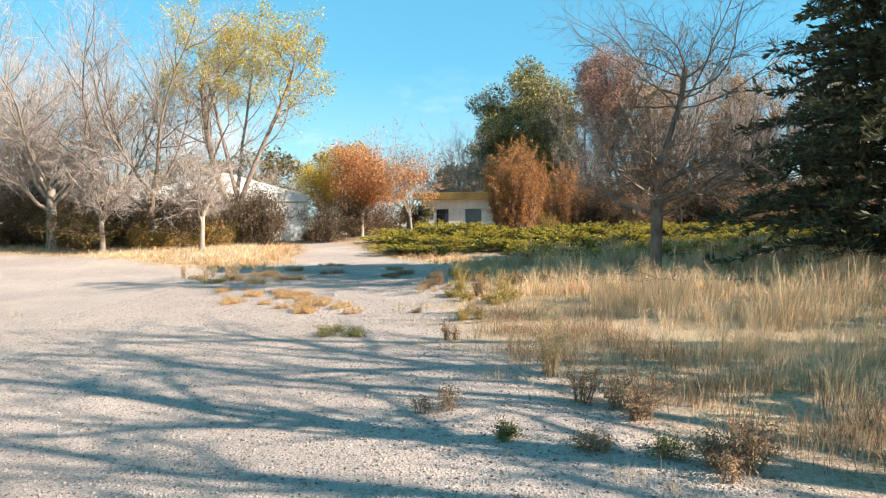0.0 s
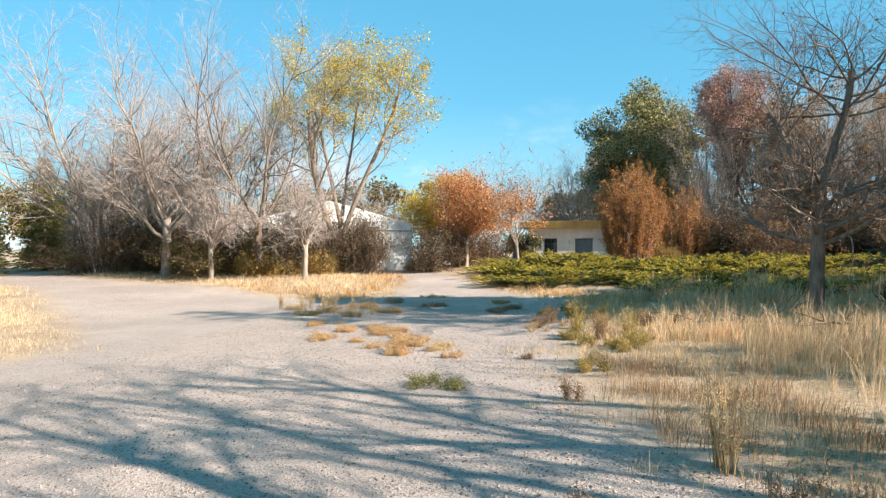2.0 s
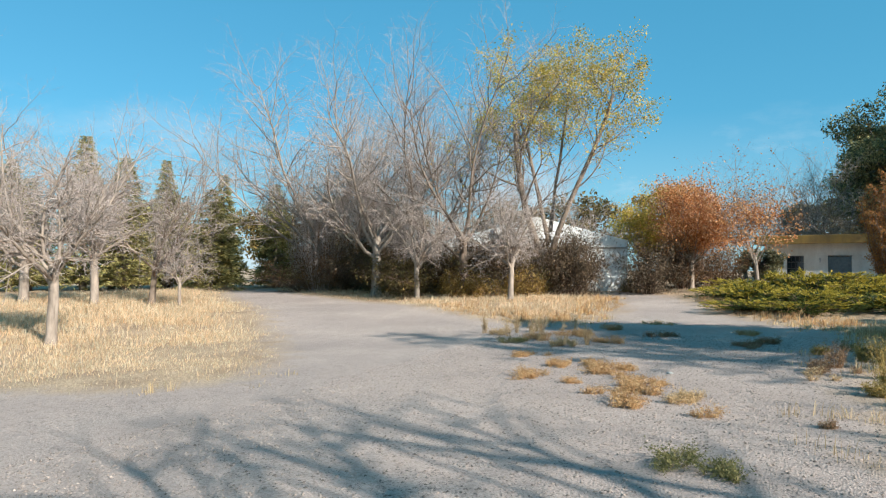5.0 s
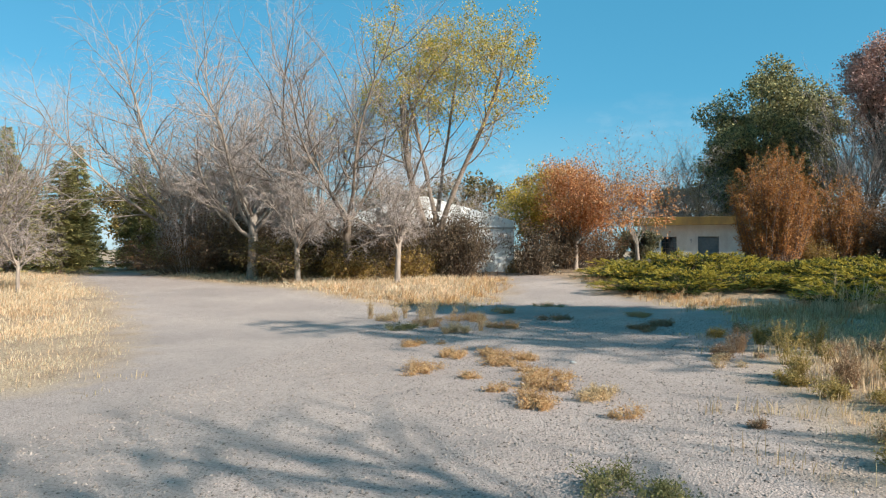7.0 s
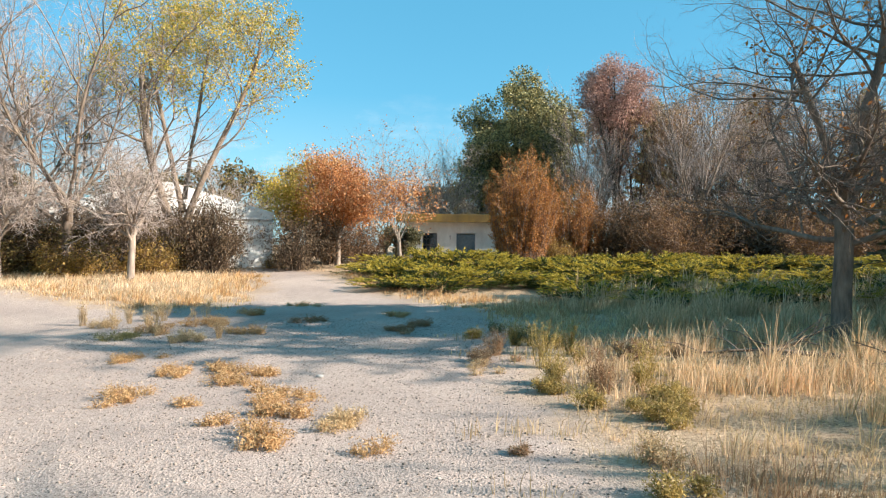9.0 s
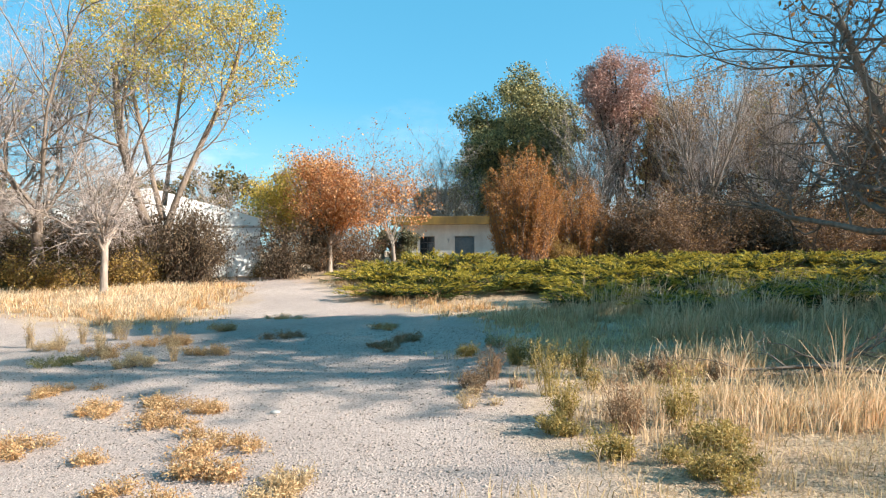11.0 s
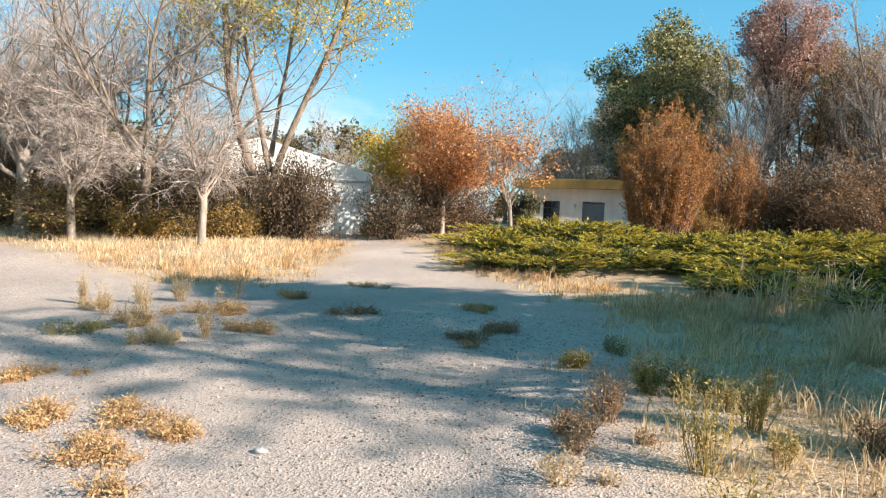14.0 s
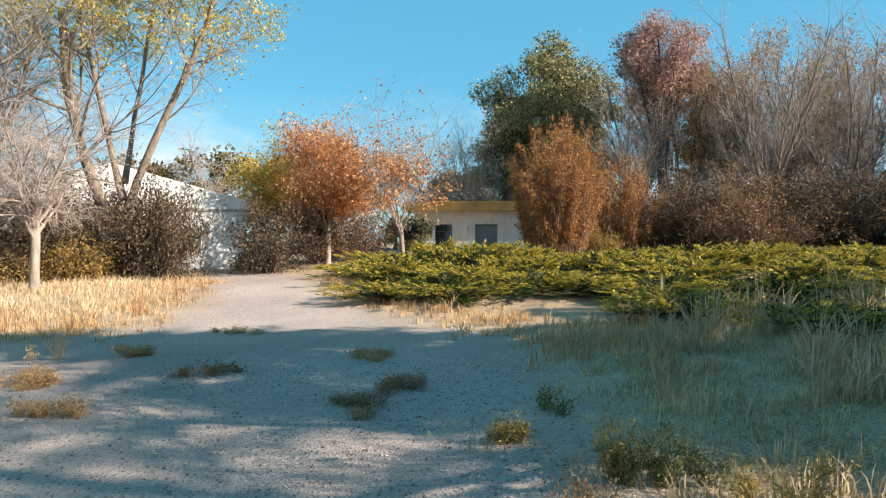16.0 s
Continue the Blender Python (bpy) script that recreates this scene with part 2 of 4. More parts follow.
M_LEAF_COTTON = leaf_material("yellowing_leaf", [(0.0, (0.25, 0.235, 0.05)), (0.45, (0.47, 0.385, 0.085)), (0.8, (0.62, 0.45, 0.11)), (1.0, (0.64, 0.40, 0.11))], 0.45)
M_LEAF_ORANGE = leaf_material("orange_leaf", [(0.0, (0.33, 0.11, 0.04)), (0.5, (0.60, 0.27, 0.10)), (1.0, (0.76, 0.47, 0.24))], 0.45)
M_LEAF_GOLD = leaf_material("gold_green_leaf", [(0.0, (0.170, 0.144, 0.028)), (0.6, (0.357, 0.258, 0.048)), (1.0, (0.442, 0.243, 0.069))], 0.45)
M_LEAF_YELLOW = leaf_material("gold_leaf", [(0.0, (0.34, 0.27, 0.045)), (0.6, (0.60, 0.45, 0.08)), (1.0, (0.68, 0.42, 0.11))], 0.45)
M_LEAF_RUSSET = leaf_material("russet_leaf", [(0.0, (0.238, 0.084, 0.024)), (0.5, (0.408, 0.175, 0.048)), (1.0, (0.510, 0.274, 0.090))], 0.35)
M_LEAF_PINK = leaf_material("dusty_pink_leaf", [(0.0, (0.26, 0.14, 0.11)), (0.5, (0.42, 0.25, 0.20)), (1.0, (0.56, 0.37, 0.31))], 0.35)
M_LEAF_EUC = leaf_material("evergreen_leaf", [(0.0, (0.07, 0.075, 0.038)), (0.5, (0.21, 0.195, 0.085)), (1.0, (0.50, 0.42, 0.17))], 0.2)
M_NEEDLE = leaf_material("conifer_needle", [(0.0, (0.060, 0.061, 0.034)), (0.6, (0.119, 0.114, 0.059)), (1.0, (0.204, 0.167, 0.083))], 0.2)
M_NEEDLE_OLIVE = leaf_material("olive_needle", [(0.0, (0.13, 0.125, 0.045)), (0.6, (0.30, 0.265, 0.095)), (1.0, (0.48, 0.40, 0.15))], 0.25)
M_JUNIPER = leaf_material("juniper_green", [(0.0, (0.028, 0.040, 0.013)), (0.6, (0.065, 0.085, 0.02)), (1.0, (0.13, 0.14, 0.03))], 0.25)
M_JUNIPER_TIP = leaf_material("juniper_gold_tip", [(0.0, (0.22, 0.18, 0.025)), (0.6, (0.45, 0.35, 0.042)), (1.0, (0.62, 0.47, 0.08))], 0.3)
M_SHRUB_BROWN = leaf_material("brown_shrub_leaf", [(0.0, (0.111, 0.053, 0.024)), (0.6, (0.212, 0.114, 0.052)), (1.0, (0.306, 0.182, 0.083))], 0.3)
M_SHRUB_FAWN = leaf_material("fawn_leaf", [(0.0, (0.22, 0.125, 0.07)), (0.6, (0.42, 0.26, 0.14)), (1.0, (0.55, 0.39, 0.22))], 0.35)
M_SHRUB_OLIVE = leaf_material("olive_shrub_leaf", [(0.0, (0.068, 0.057, 0.021)), (0.6, (0.153, 0.118, 0.041)), (1.0, (0.289, 0.198, 0.062))], 0.3)
M_SHRUB_DARK = leaf_material("dark_shrub_leaf", [(0.0, (0.045, 0.036, 0.022)), (0.6, (0.115, 0.078, 0.047)), (1.0, (0.21, 0.14, 0.08))], 0.2)
M_SHRUB_GOLD = leaf_material("gold_shrub_leaf", [(0.0, (0.204, 0.129, 0.034)), (0.6, (0.340, 0.213, 0.055)), (1.0, (0.425, 0.289, 0.097))], 0.35)
M_WHITE_WALL = wall_material("whitewashed_plaster", (0.80, 0.79, 0.77), (0.62, 0.60, 0.56))
M_HOUSE_WALL = wall_material("cream_plaster", (0.66, 0.64, 0.60), (0.50, 0.47, 0.43))
M_OCHRE = wall_material("ochre_fascia", (0.22, 0.14, 0.038), (0.12, 0.08, 0.035))
M_DOOR = plain_material("blue_grey_door_paint", (0.10, 0.13, 0.15), (0.15, 0.185, 0.20), 0.55)
M_FRAME = plain_material("dark_window_iron", (0.03, 0.03, 0.035), (0.06, 0.06, 0.06), 0.5)
M_GLASS, _nt, _b = material("window_glass", 0.05, 0.5)
_b.inputs["Base Color"].default_value = (0.02, 0.028, 0.035, 1)
M_CONCRETE = wall_material("weathered_concrete", (0.42, 0.40, 0.37), (0.28, 0.265, 0.24))
M_METAL = plain_material("galvanised_metal", (0.30, 0.30, 0.30), (0.45, 0.45, 0.44), 0.45)


# ---- builders ----
def mesh_of(name, verts, faces, mats, index=None, soft=True):
    """A mesh from arrays: verts (n, 3) and faces, a list of (m, k) arrays."""
    me = bpy.data.meshes.new(name)
    verts = np.asarray(verts, np.float32)
    faces = [np.asarray(f, np.int32) for f in faces if len(f)]
    loops = np.concatenate([f.ravel() for f in faces])
    sizes = np.concatenate([np.full(len(f), f.shape[1], np.int32) for f in faces])
    starts = np.concatenate([[0], np.cumsum(sizes)[:-1]]).astype(np.int32)
    me.vertices.add(len(verts))
    me.vertices.foreach_set("co", verts.ravel())
    me.loops.add(len(loops))
    me.loops.foreach_set("vertex_index", loops)
    me.polygons.add(len(sizes))
    me.polygons.foreach_set("loop_start", starts)
    me.polygons.foreach_set("use_smooth", np.full(len(sizes), soft))
    for m in mats:
        me.materials.append(m)
    if index is not None:
        me.polygons.foreach_set("material_index", np.asarray(index, np.int32))
    me.update(calc_edges=True)
    return me


def thing(name, x, y, label, category, group="", z=None):
    e = new(name)
    e.empty_display_size = 0.3
    e.matrix_basis = pose(x, y, float(land(x, y)) if z is None else z)
    return tagged(e, label, category, group)


def child(name, me, parent, label=""):
    ob = new(name, me)
    ob.parent = parent
    return tagged(ob, label)


def part(name, bm, mat, parent, label=""):
    """Links a bmesh as one mesh object under a thing or a part."""
    me = bpy.data.meshes.new(name)
    bm.to_mesh(me)
    bm.free()
    me.materials.append(mat)
    return child(name, me, parent, label)


def box(sx, sy, sz, at=(0, 0, 0), bevel=0.01):
    """A bevelled box that stands on at."""
    bm = bmesh.new()
    bmesh.ops.create_cube(bm, size=1, matrix=Matrix.Translation((at[0], at[1], at[2] + sz / 2)) @ Matrix.Diagonal((sx, sy, sz, 1)))
    if bevel:
        bmesh.ops.bevel(bm, geom=bm.edges[:], offset=bevel, segments=1, affect="EDGES")
    return bm


def tubes(lines, sides):
    """Tapered tubes along polylines of one length: lines is a list of (points (n, 3), radii (n))."""
    if not lines:
        return np.zeros((0, 3)), np.zeros((0, 4), int)
    p = np.stack([l[0] for l in lines])
    r = np.stack([l[1] for l in lines])
    b, n = r.shape
    t = np.gradient(p, axis=1)
    t /= np.linalg.norm(t, axis=2, keepdims=True) + 1e-9
    mean = t.mean(axis=1, keepdims=True)
    ref = np.where(np.abs(mean[..., 2:3]) < 0.8, np.array([0, 0, 1.0]), np.array([1.0, 0, 0]))
    u = np.cross(t, np.broadcast_to(ref, t.shape))
    u /= np.linalg.norm(u, axis=2, keepdims=True) + 1e-9
    v = np.cross(t, u)
    a = np.arange(sides) * 2 * np.pi / sides
    ring = p[:, :, None] + r[:, :, None, None] * (u[:, :, None] * np.cos(a)[:, None] + v[:, :, None] * np.sin(a)[:, None])
    verts = ring.reshape(-1, 3)
    i = (np.arange(b)[:, None, None] * n + np.arange(n - 1)[None, :, None]) * sides
    s, s2 = np.arange(sides), (np.arange(sides) + 1) % sides
    quads = np.stack([i + s, i + s2, i + s2 + sides, i + s + sides], -1).reshape(-1, 4)
    return verts, quads


def unit(v):
    return v / (np.linalg.norm(v, axis=-1, keepdims=True) + 1e-9)


def grow(rng, start, way, length, radius, levels, depth=0, out=None):
    """Branches: levels is a list of dicts; out[depth] gathers polylines."""
    if out is None:
        out = [[] for _ in levels]
    lv = levels[depth]
    n = lv["n"]
    pts = np.zeros((n, 3))
    pts[0] = start
    d = unit(np.asarray(way, float))
    step = length / (n - 1)
    for i in range(1, n):
        d = unit(d + rng.normal(0, lv.get("wander", 0.12), 3) + np.array([0, 0, lv.get("up", 0.05)]))
        pts[i] = pts[i - 1] + d * step
    k = np.linspace(0, 1, n)
    radii = radius * (1 - k * (1 - lv.get("taper", 0.35)))
    if depth == 0:
        radii[0] *= 1.35
    out[depth].append((pts, radii))
    if depth + 1 < len(levels):
        nx = levels[depth + 1]
        count = max(1, int(round(nx["count"] * rng.uniform(0.75, 1.25))))
        turn = rng.uniform(0, 6.28)
        for c in range(count):
            f = nx.get("from", 0.3) + (1 - nx.get("from", 0.3)) * (c + rng.uniform(0, 1)) / count
            f = min(f, 0.98)
            at = f * (n - 1)
            i = min(int(at), n - 2)
            base = pts[i] + (pts[i + 1] - pts[i]) * (at - i)
            axis = unit(pts[i + 1] - pts[i])
            turn += 2.4 + rng.normal(0, 0.5)
            side = unit(np.cross(axis, [0.3, 0.2, 1.0] if abs(axis[2]) < 0.9 else [1.0, 0, 0]))
            other = np.cross(axis, side)
            ang = radians(nx["angle"] * rng.uniform(0.7, 1.3))
            w = axis * math.cos(ang) + (side * math.cos(turn) + other * math.sin(turn)) * math.sin(ang)
            ln = length * nx["ratio"] * rng.uniform(0.65, 1.25) * (1 - nx.get("fade", 0.35) * f)
            rr = min(radius * nx.get("thick", 0.55), radii[i] * 0.9) * (1 - 0.3 * f)
            grow(rng, base, w, ln, rr, levels, depth + 1, out)
    return out


def wood(out, sides, split):
    """Two meshes' arrays from grown branches: the levels below split, and the rest."""
    pair = []
    for lo, hi in ((0, split), (split, len(out))):
        vs, fs, at = [], [], 0
        for d in range(lo, hi):
            v, f = tubes(out[d], sides[d])
            vs.append(v)
            fs.append(f + at)
            at += len(v)
        pair.append((np.concatenate(vs), np.concatenate(fs)) if at else None)
    return pair


def leaves(rng, points, ways, size, droop=0.3, slim=0.55):
    """Rhombic leaves at points, turned about ways."""
    n = len(points)
    d = unit(ways * 0.6 + rng.normal(0, 0.7, (n, 3)) - np.array([0, 0, droop]))
    side = unit(np.cross(d, rng.normal(0, 1, (n, 3))))
    s = size * rng.uniform(0.6, 1.35, (n, 1))
    mid = points + d * s * 0.5
    v = np.stack([points, mid + side * s * slim * 0.5, points + d * s, mid - side * s * slim * 0.5], 1).reshape(-1, 3)
    return v, np.arange(n * 4).reshape(-1, 4)


def along(rng, lines, count, spread=0.03, lo=0.25):
    """Points along polylines, with their directions."""
    if not lines:
        return np.zeros((0, 3)), np.zeros((0, 3))
    p = np.stack([l[0] for l in lines])
    b, n, _ = p.shape
    pick = rng.integers(0, b, count)
    at = rng.uniform(lo, 0.999, count) * (n - 1)
    i = at.astype(int)
    a, c = p[pick, i], p[pick, i + 1]
    return a + (c - a) * (at - i)[:, None] + rng.normal(0, spread, (count, 3)), unit(c - a)


def tree(name, x, y, label, spec, seed, bark, twig, foliage=(), group="", category="tree"):
    """A tree as one thing: trunk with limbs, twigs, and a crown of single leaves.
    spec: height, radius, lean, levels. foliage: (leaf material, count, size, test) rows."""
    rng = np.random.default_rng(seed)
    t = thing(name, x, y, label, category, group)
    starts = spec["stems"] if "stems" in spec else [((0, 0, -0.15), spec.get("lean", (0, 0, 1)), spec["trunk"], spec["radius"])]
    out = None
    for s, w, ln, rr in starts:
        out = grow(rng, np.array(s, float), np.array(w, float), ln, rr, spec["levels"], 0, out)
    a, b = wood(out, spec["sides"], spec["split"])
    child("trunk", mesh_of("trunk", a[0], [a[1]], [bark]), t)
    if b:
        child("branchwork", mesh_of("branchwork", b[0], [b[1]], [twig]), t)
    for mat, count, size, test in foliage:
        p, d = along(rng, out[-1] + out[-2] if len(out[-1][0][0]) == len(out[-2][0][0]) else out[-1], count, spec.get("fuzz", 0.05))
        if test:
            keep = test(p, rng)
            p, d = p[keep], d[keep]
        v, f = leaves(rng, p, d, size)
        child("crown", mesh_of("crown", v, [f], [mat]), t)
    return t


def blades(rng, x, y, height, width, bend=0.6, way=None):
    """Arched grass blades, three pieces each, as arrays; way is the heading they lean to."""
    n = len(x)
    z = land(x, y)
    a = rng.uniform(0, 6.283, n) if way is None else way
    lean = height * bend * rng.uniform(0.15, 1.5, n) ** 1.3
    dx, dy = np.cos(a), np.sin(a)
    b = rng.uniform(0, 6.283, n)
    wx, wy = np.cos(b) * width / 2, np.sin(b) * width / 2
    tip = height * (1.0 - 0.25 * np.clip(lean / height, 0, 1.2) ** 2)
    o = np.zeros((n, 7, 3))
    for k, (up, out, wide) in enumerate(((0.0, 0.0, 1.0), (0.45, 0.16, 0.85), (0.80, 0.50, 0.6))):
        cx, cy, cz = x + dx * lean * out, y + dy * lean * out, z - 0.02 * (k == 0) + height * up * (1 - 0.08 * k * np.clip(lean / height, 0, 1))
        o[:, 2 * k] = np.stack([cx - wx * wide, cy - wy * wide, cz], 1)
        o[:, 2 * k + 1] = np.stack([cx + wx * wide, cy + wy * wide, cz], 1)
    o[:, 6] = np.stack([x + dx * lean, y + dy * lean, z + tip], 1)
    i = np.arange(n)[:, None] * 7
    return o.reshape(-1, 3), np.concatenate([i + np.array([0, 1, 3, 2]), i + np.array([2, 3, 5, 4])]), i + np.array([4, 5, 6])


def stuff(name, label, category, v, faces, mat):
    return tagged(new(name, mesh_of(name, v, faces, [mat])), label, category, "", "stuff")


# ---- ground ----
def make_ground():
    far = [45, 55, 70, 95, 140, 220, 400, 800, 1600]
    xs = np.array([-f for f in far[::-1]] + list(np.arange(-38, 30.01, 0.3)) + [34, 39] + far)
    ys = np.array([-f for f in far[::-1]] + [-35, -25, -18, -12] + list(np.arange(-8, 42.01, 0.3)) + [43, 44] + far)
    X, Y = np.meshgrid(xs, ys)
    Z = land(X, Y)
    nx, ny = len(xs), len(ys)
    i = (np.arange(ny - 1)[:, None] * nx + np.arange(nx - 1)[None]).ravel()
    me = mesh_of("ground", np.stack([X, Y, Z], -1).reshape(-1, 3), [np.stack([i, i + 1, i + nx + 1, i + nx], 1)], [M_GROUND])
    at = me.attributes.new("off_gravel", "FLOAT", "POINT")
    at.data.foreach_set("value", np.clip(off_gravel(X, Y), -5, 5).astype(np.float32).ravel())
    tagged(new("ground", me), "pale gravel clearing with dry straw-littered soil around it", "ground", "", "structure")


make_ground()


# ---- buildings ----
def make_barn():
    """White gabled barn; its gable end faces the clearing."""
    t = thing("barn", -12.2, 38.0, "white plastered barn with a low gabled roof", "barn", z=0.25)
    t.matrix_basis = pose(-11.27, 34.3, 0.2, 0, 0, 22)
    w, d, eave, apex, base = 4.3, 11.0, 2.8, 3.95, -0.3
    bm = bmesh.new()
    rim = [(-w, base), (w, base), (w, eave), (0, apex), (-w, eave)]
    front = [bm.verts.new((x, 0, z)) for x, z in rim]
    back = [bm.verts.new((x, d, z)) for x, z in rim]
    bm.faces.new(front)
    bm.faces.new(back[::-1])
    for a in range(5):
        c = (a + 1) % 5
        bm.faces.new((front[a], back[a], back[c], front[c]))
    bmesh.ops.recalc_face_normals(bm, faces=bm.faces[:])
    part("wall", bm, M_WHITE_WALL, t)
    slope = math.atan2(apex - eave, w)
    for s in (-1, 1):
        bm = box((w + 0.12) / math.cos(slope), d - 0.3, 0.06, (0, 0, 0), 0.01)
        mid = Vector((s * (w + 0.12) / 2, d / 2 + 0.2, (apex + eave) / 2 - 0.03))
        bmesh.ops.transform(bm, matrix=Matrix.Translation(mid) @ Matrix.Rotation(s * slope, 4, "Y"), verts=bm.verts[:])
        part("roof", bm, M_WHITE_WALL, t)
    part("band", box(2 * w + 0.06, 0.06, 0.09, (0, -0.03, 2.42), 0.015), M_CONCRETE, t, "grey weathered ledge")
    part("plinth", box(2 * w + 0.08, 0.08, 0.35, (0, -0.02, -0.3), 0.02), M_CONCRETE, t)
    part("step", box(2.2, 0.7, 0.16, (1.6, -0.5, -0.02), 0.03), M_CONCRETE, t)


def make_house():
    """Low flat-roofed house, turned a little, its long wall towards the clearing."""
    t = thing("house", 1.5, 44.0, "low cream house with an ochre flat-roof fascia", "house", z=0.42)
    t.matrix_basis = pose(1.5, 44.0, 0.42, 0, 0, -8)
    left, right, depth, tall = -3.0, 7.2, 7.0, 2.62
    door = (0.0, 1.08, 0.0, 1.98)
    win = (-1.95, -1.12, 0.95, 1.98)

    def wall(x0, x1, z0, z1):
        part("wall", box(x1 - x0, 0.25, z1 - z0, ((x0 + x1) / 2, 0.125, z0), 0), M_HOUSE_WALL, t)

    wall(left, win[0], -0.3, tall)
    wall(win[0], win[1], -0.3, win[2])
    wall(win[0], win[1], win[3], tall)
    wall(win[1], door[0], -0.3, tall)
    wall(door[0], door[1], door[3], tall)
    wall(door[1], right, -0.3, tall)
    part("wall", box(0.25, depth, tall + 0.3, (left + 0.125, depth / 2 + 0.252, -0.3), 0), M_HOUSE_WALL, t)
    part("wall", box(0.25, depth, tall + 0.3, (right - 0.125, depth / 2 + 0.252, -0.3), 0), M_HOUSE_WALL, t)
    part("wall", box(right - left, 0.25, tall + 0.3, ((left + right) / 2, depth + 0.38, -0.3), 0), M_HOUSE_WALL, t)
    part("floor", box(right - left - 0.5, depth, 0.1, ((left + right) / 2, depth / 2 + 0.25, -0.2), 0), M_CONCRETE, t)
    roof = part("roof", box(right - left + 0.7, depth + 1.1, 0.12, ((left + right) / 2, depth / 2 + 0.1, tall), 0.01), M_CONCRETE, t)
    part("fascia", box(right - left + 0.8, 0.08, 0.46, ((left + right) / 2, -0.52, tall - 0.02), 0.015), M_OCHRE, roof, "ochre painted fascia")
    part("fascia", box(0.08, depth + 1.1, 0.46, (left - 0.42, depth / 2 + 0.08, tall - 0.02), 0.015), M_OCHRE, roof)
    part("fascia", box(0.08, depth + 1.1, 0.46, (right + 0.42, depth / 2 + 0.08, tall - 0.02), 0.015), M_OCHRE, roof)
    part("upper_roof", box(4.2, 3.0, 0.34, (left + 3.4, depth / 2, tall + 0.121), 0.02), M_OCHRE, t)
    d = part("door", box(door[1] - 0.1, 0.05, door[3] - 0.05, (door[1] / 2, 0.14, 0), 0.008), M_DOOR, t, "blue-grey painted door")
    part("door_frame", box(0.05, 0.12, door[3], (0.025, 0.12, 0), 0.005), M_DOOR, t)
    part("door_frame", box(0.05, 0.12, door[3], (door[1] - 0.025, 0.12, 0), 0.005), M_DOOR, t)
    part("panel", box(0.7, 0.02, 0.7, (door[1] / 2, 0.108, 0.2), 0.008), M_DOOR, d)
    part("panel", box(0.7, 0.02, 0.75, (door[1] / 2, 0.108, 1.05), 0.008), M_DOOR, d)
    part("handle", box(0.12, 0.05, 0.025, (0.2, 0.09, 0.98), 0.008), M_METAL, d)
    f = part("window", box(win[1] - win[0], 0.06, 0.05, ((win[0] + win[1]) / 2, 0.12, win[2]), 0.005), M_FRAME, t, "small dark multi-pane window")
    part("frame", box(win[1] - win[0], 0.06, 0.05, ((win[0] + win[1]) / 2, 0.12, win[3] - 0.05), 0.005), M_FRAME, f)
    for k in range(5):
        part("bar", box(0.035, 0.05, win[3] - win[2] - 0.1, (win[0] + 0.02 + k * (win[1] - win[0] - 0.04) / 4, 0.12, win[2] + 0.05), 0.004), M_FRAME, f)
    for k in (1, 2):
        part("bar", box(win[1] - win[0], 0.045, 0.03, ((win[0] + win[1]) / 2, 0.117, win[2] + k * (win[3] - win[2]) / 3), 0.004), M_FRAME, f)
    for k in range(4):
        for j in range(3):
            sx, sz = (win[1] - win[0] - 0.04) / 4, (win[3] - win[2]) / 3
            part("pane", box(sx - 0.03, 0.008, sz - 0.03, (win[0] + 0.02 + (k + 0.5) * sx, 0.135, win[2] + j * sz + 0.02), 0), M_GLASS, f)
    part("sill", box(win[1] - win[0] + 0.16, 0.16, 0.05, ((win[0] + win[1]) / 2, -0.02, win[2] - 0.05), 0.01), M_CONCRETE, f)
    lamp = part("wall_lamp", box(0.06, 0.03, 0.2, (-0.35, -0.015, 1.62), 0.008), M_METAL, t, "small grey wall lamp")
    part("lamp_shade", box(0.11, 0.12, 0.12, (-0.35, -0.08, 1.74), 0.02), M_METAL, lamp)


make_barn()
make_house()

# ---- bare trees along the drive ----
ROW = "row of bare trees beside the drive"
BARE_TALL = dict(trunk=3.0, radius=0.25, sides=[9, 6, 5, 3, 3], split=3, levels=[
    dict(n=6, wander=0.06, up=0.05, taper=0.75),
    dict(n=9, count=8, ratio=2.75, angle=50, wander=0.15, up=0.11, taper=0.22, thick=0.46, fade=0.1, **{"from": 0.55}),
    dict(n=7, count=15, ratio=0.46, angle=44, wander=0.16, up=0.08, taper=0.25, thick=0.42, fade=0.2, **{"from": 0.2}),
    dict(n=4, count=9, ratio=0.44, angle=46, wander=0.18, up=0.05, taper=0.4, thick=0.5, **{"from": 0.12}),
    dict(n=2, count=5, ratio=0.55, angle=44, wander=0.14, up=0.02, taper=0.4, thick=0.6, **{"from": 0.1})])
BARE_SMALL = dict(trunk=1.95, radius=0.125, sides=[8, 6, 5, 3, 3], split=3, levels=[
    dict(n=6, wander=0.05, up=0.05, taper=0.8),
    dict(n=8, count=9, ratio=1.75, angle=42, wander=0.15, up=0.10, taper=0.2, thick=0.5, fade=0.1, **{"from": 0.7}),
    dict(n=6, count=10, ratio=0.48, angle=50, wander=0.18, up=-0.02, taper=0.3, thick=0.5, **{"from": 0.15}),
    dict(n=4, count=9, ratio=0.5, angle=52, wander=0.2, up=-0.08, taper=0.4, thick=0.58, **{"from": 0.1}),
    dict(n=2, count=6, ratio=0.5, angle=48, wander=0.2, up=-0.08, taper=0.4, thick=0.65, **{"from": 0.1})])
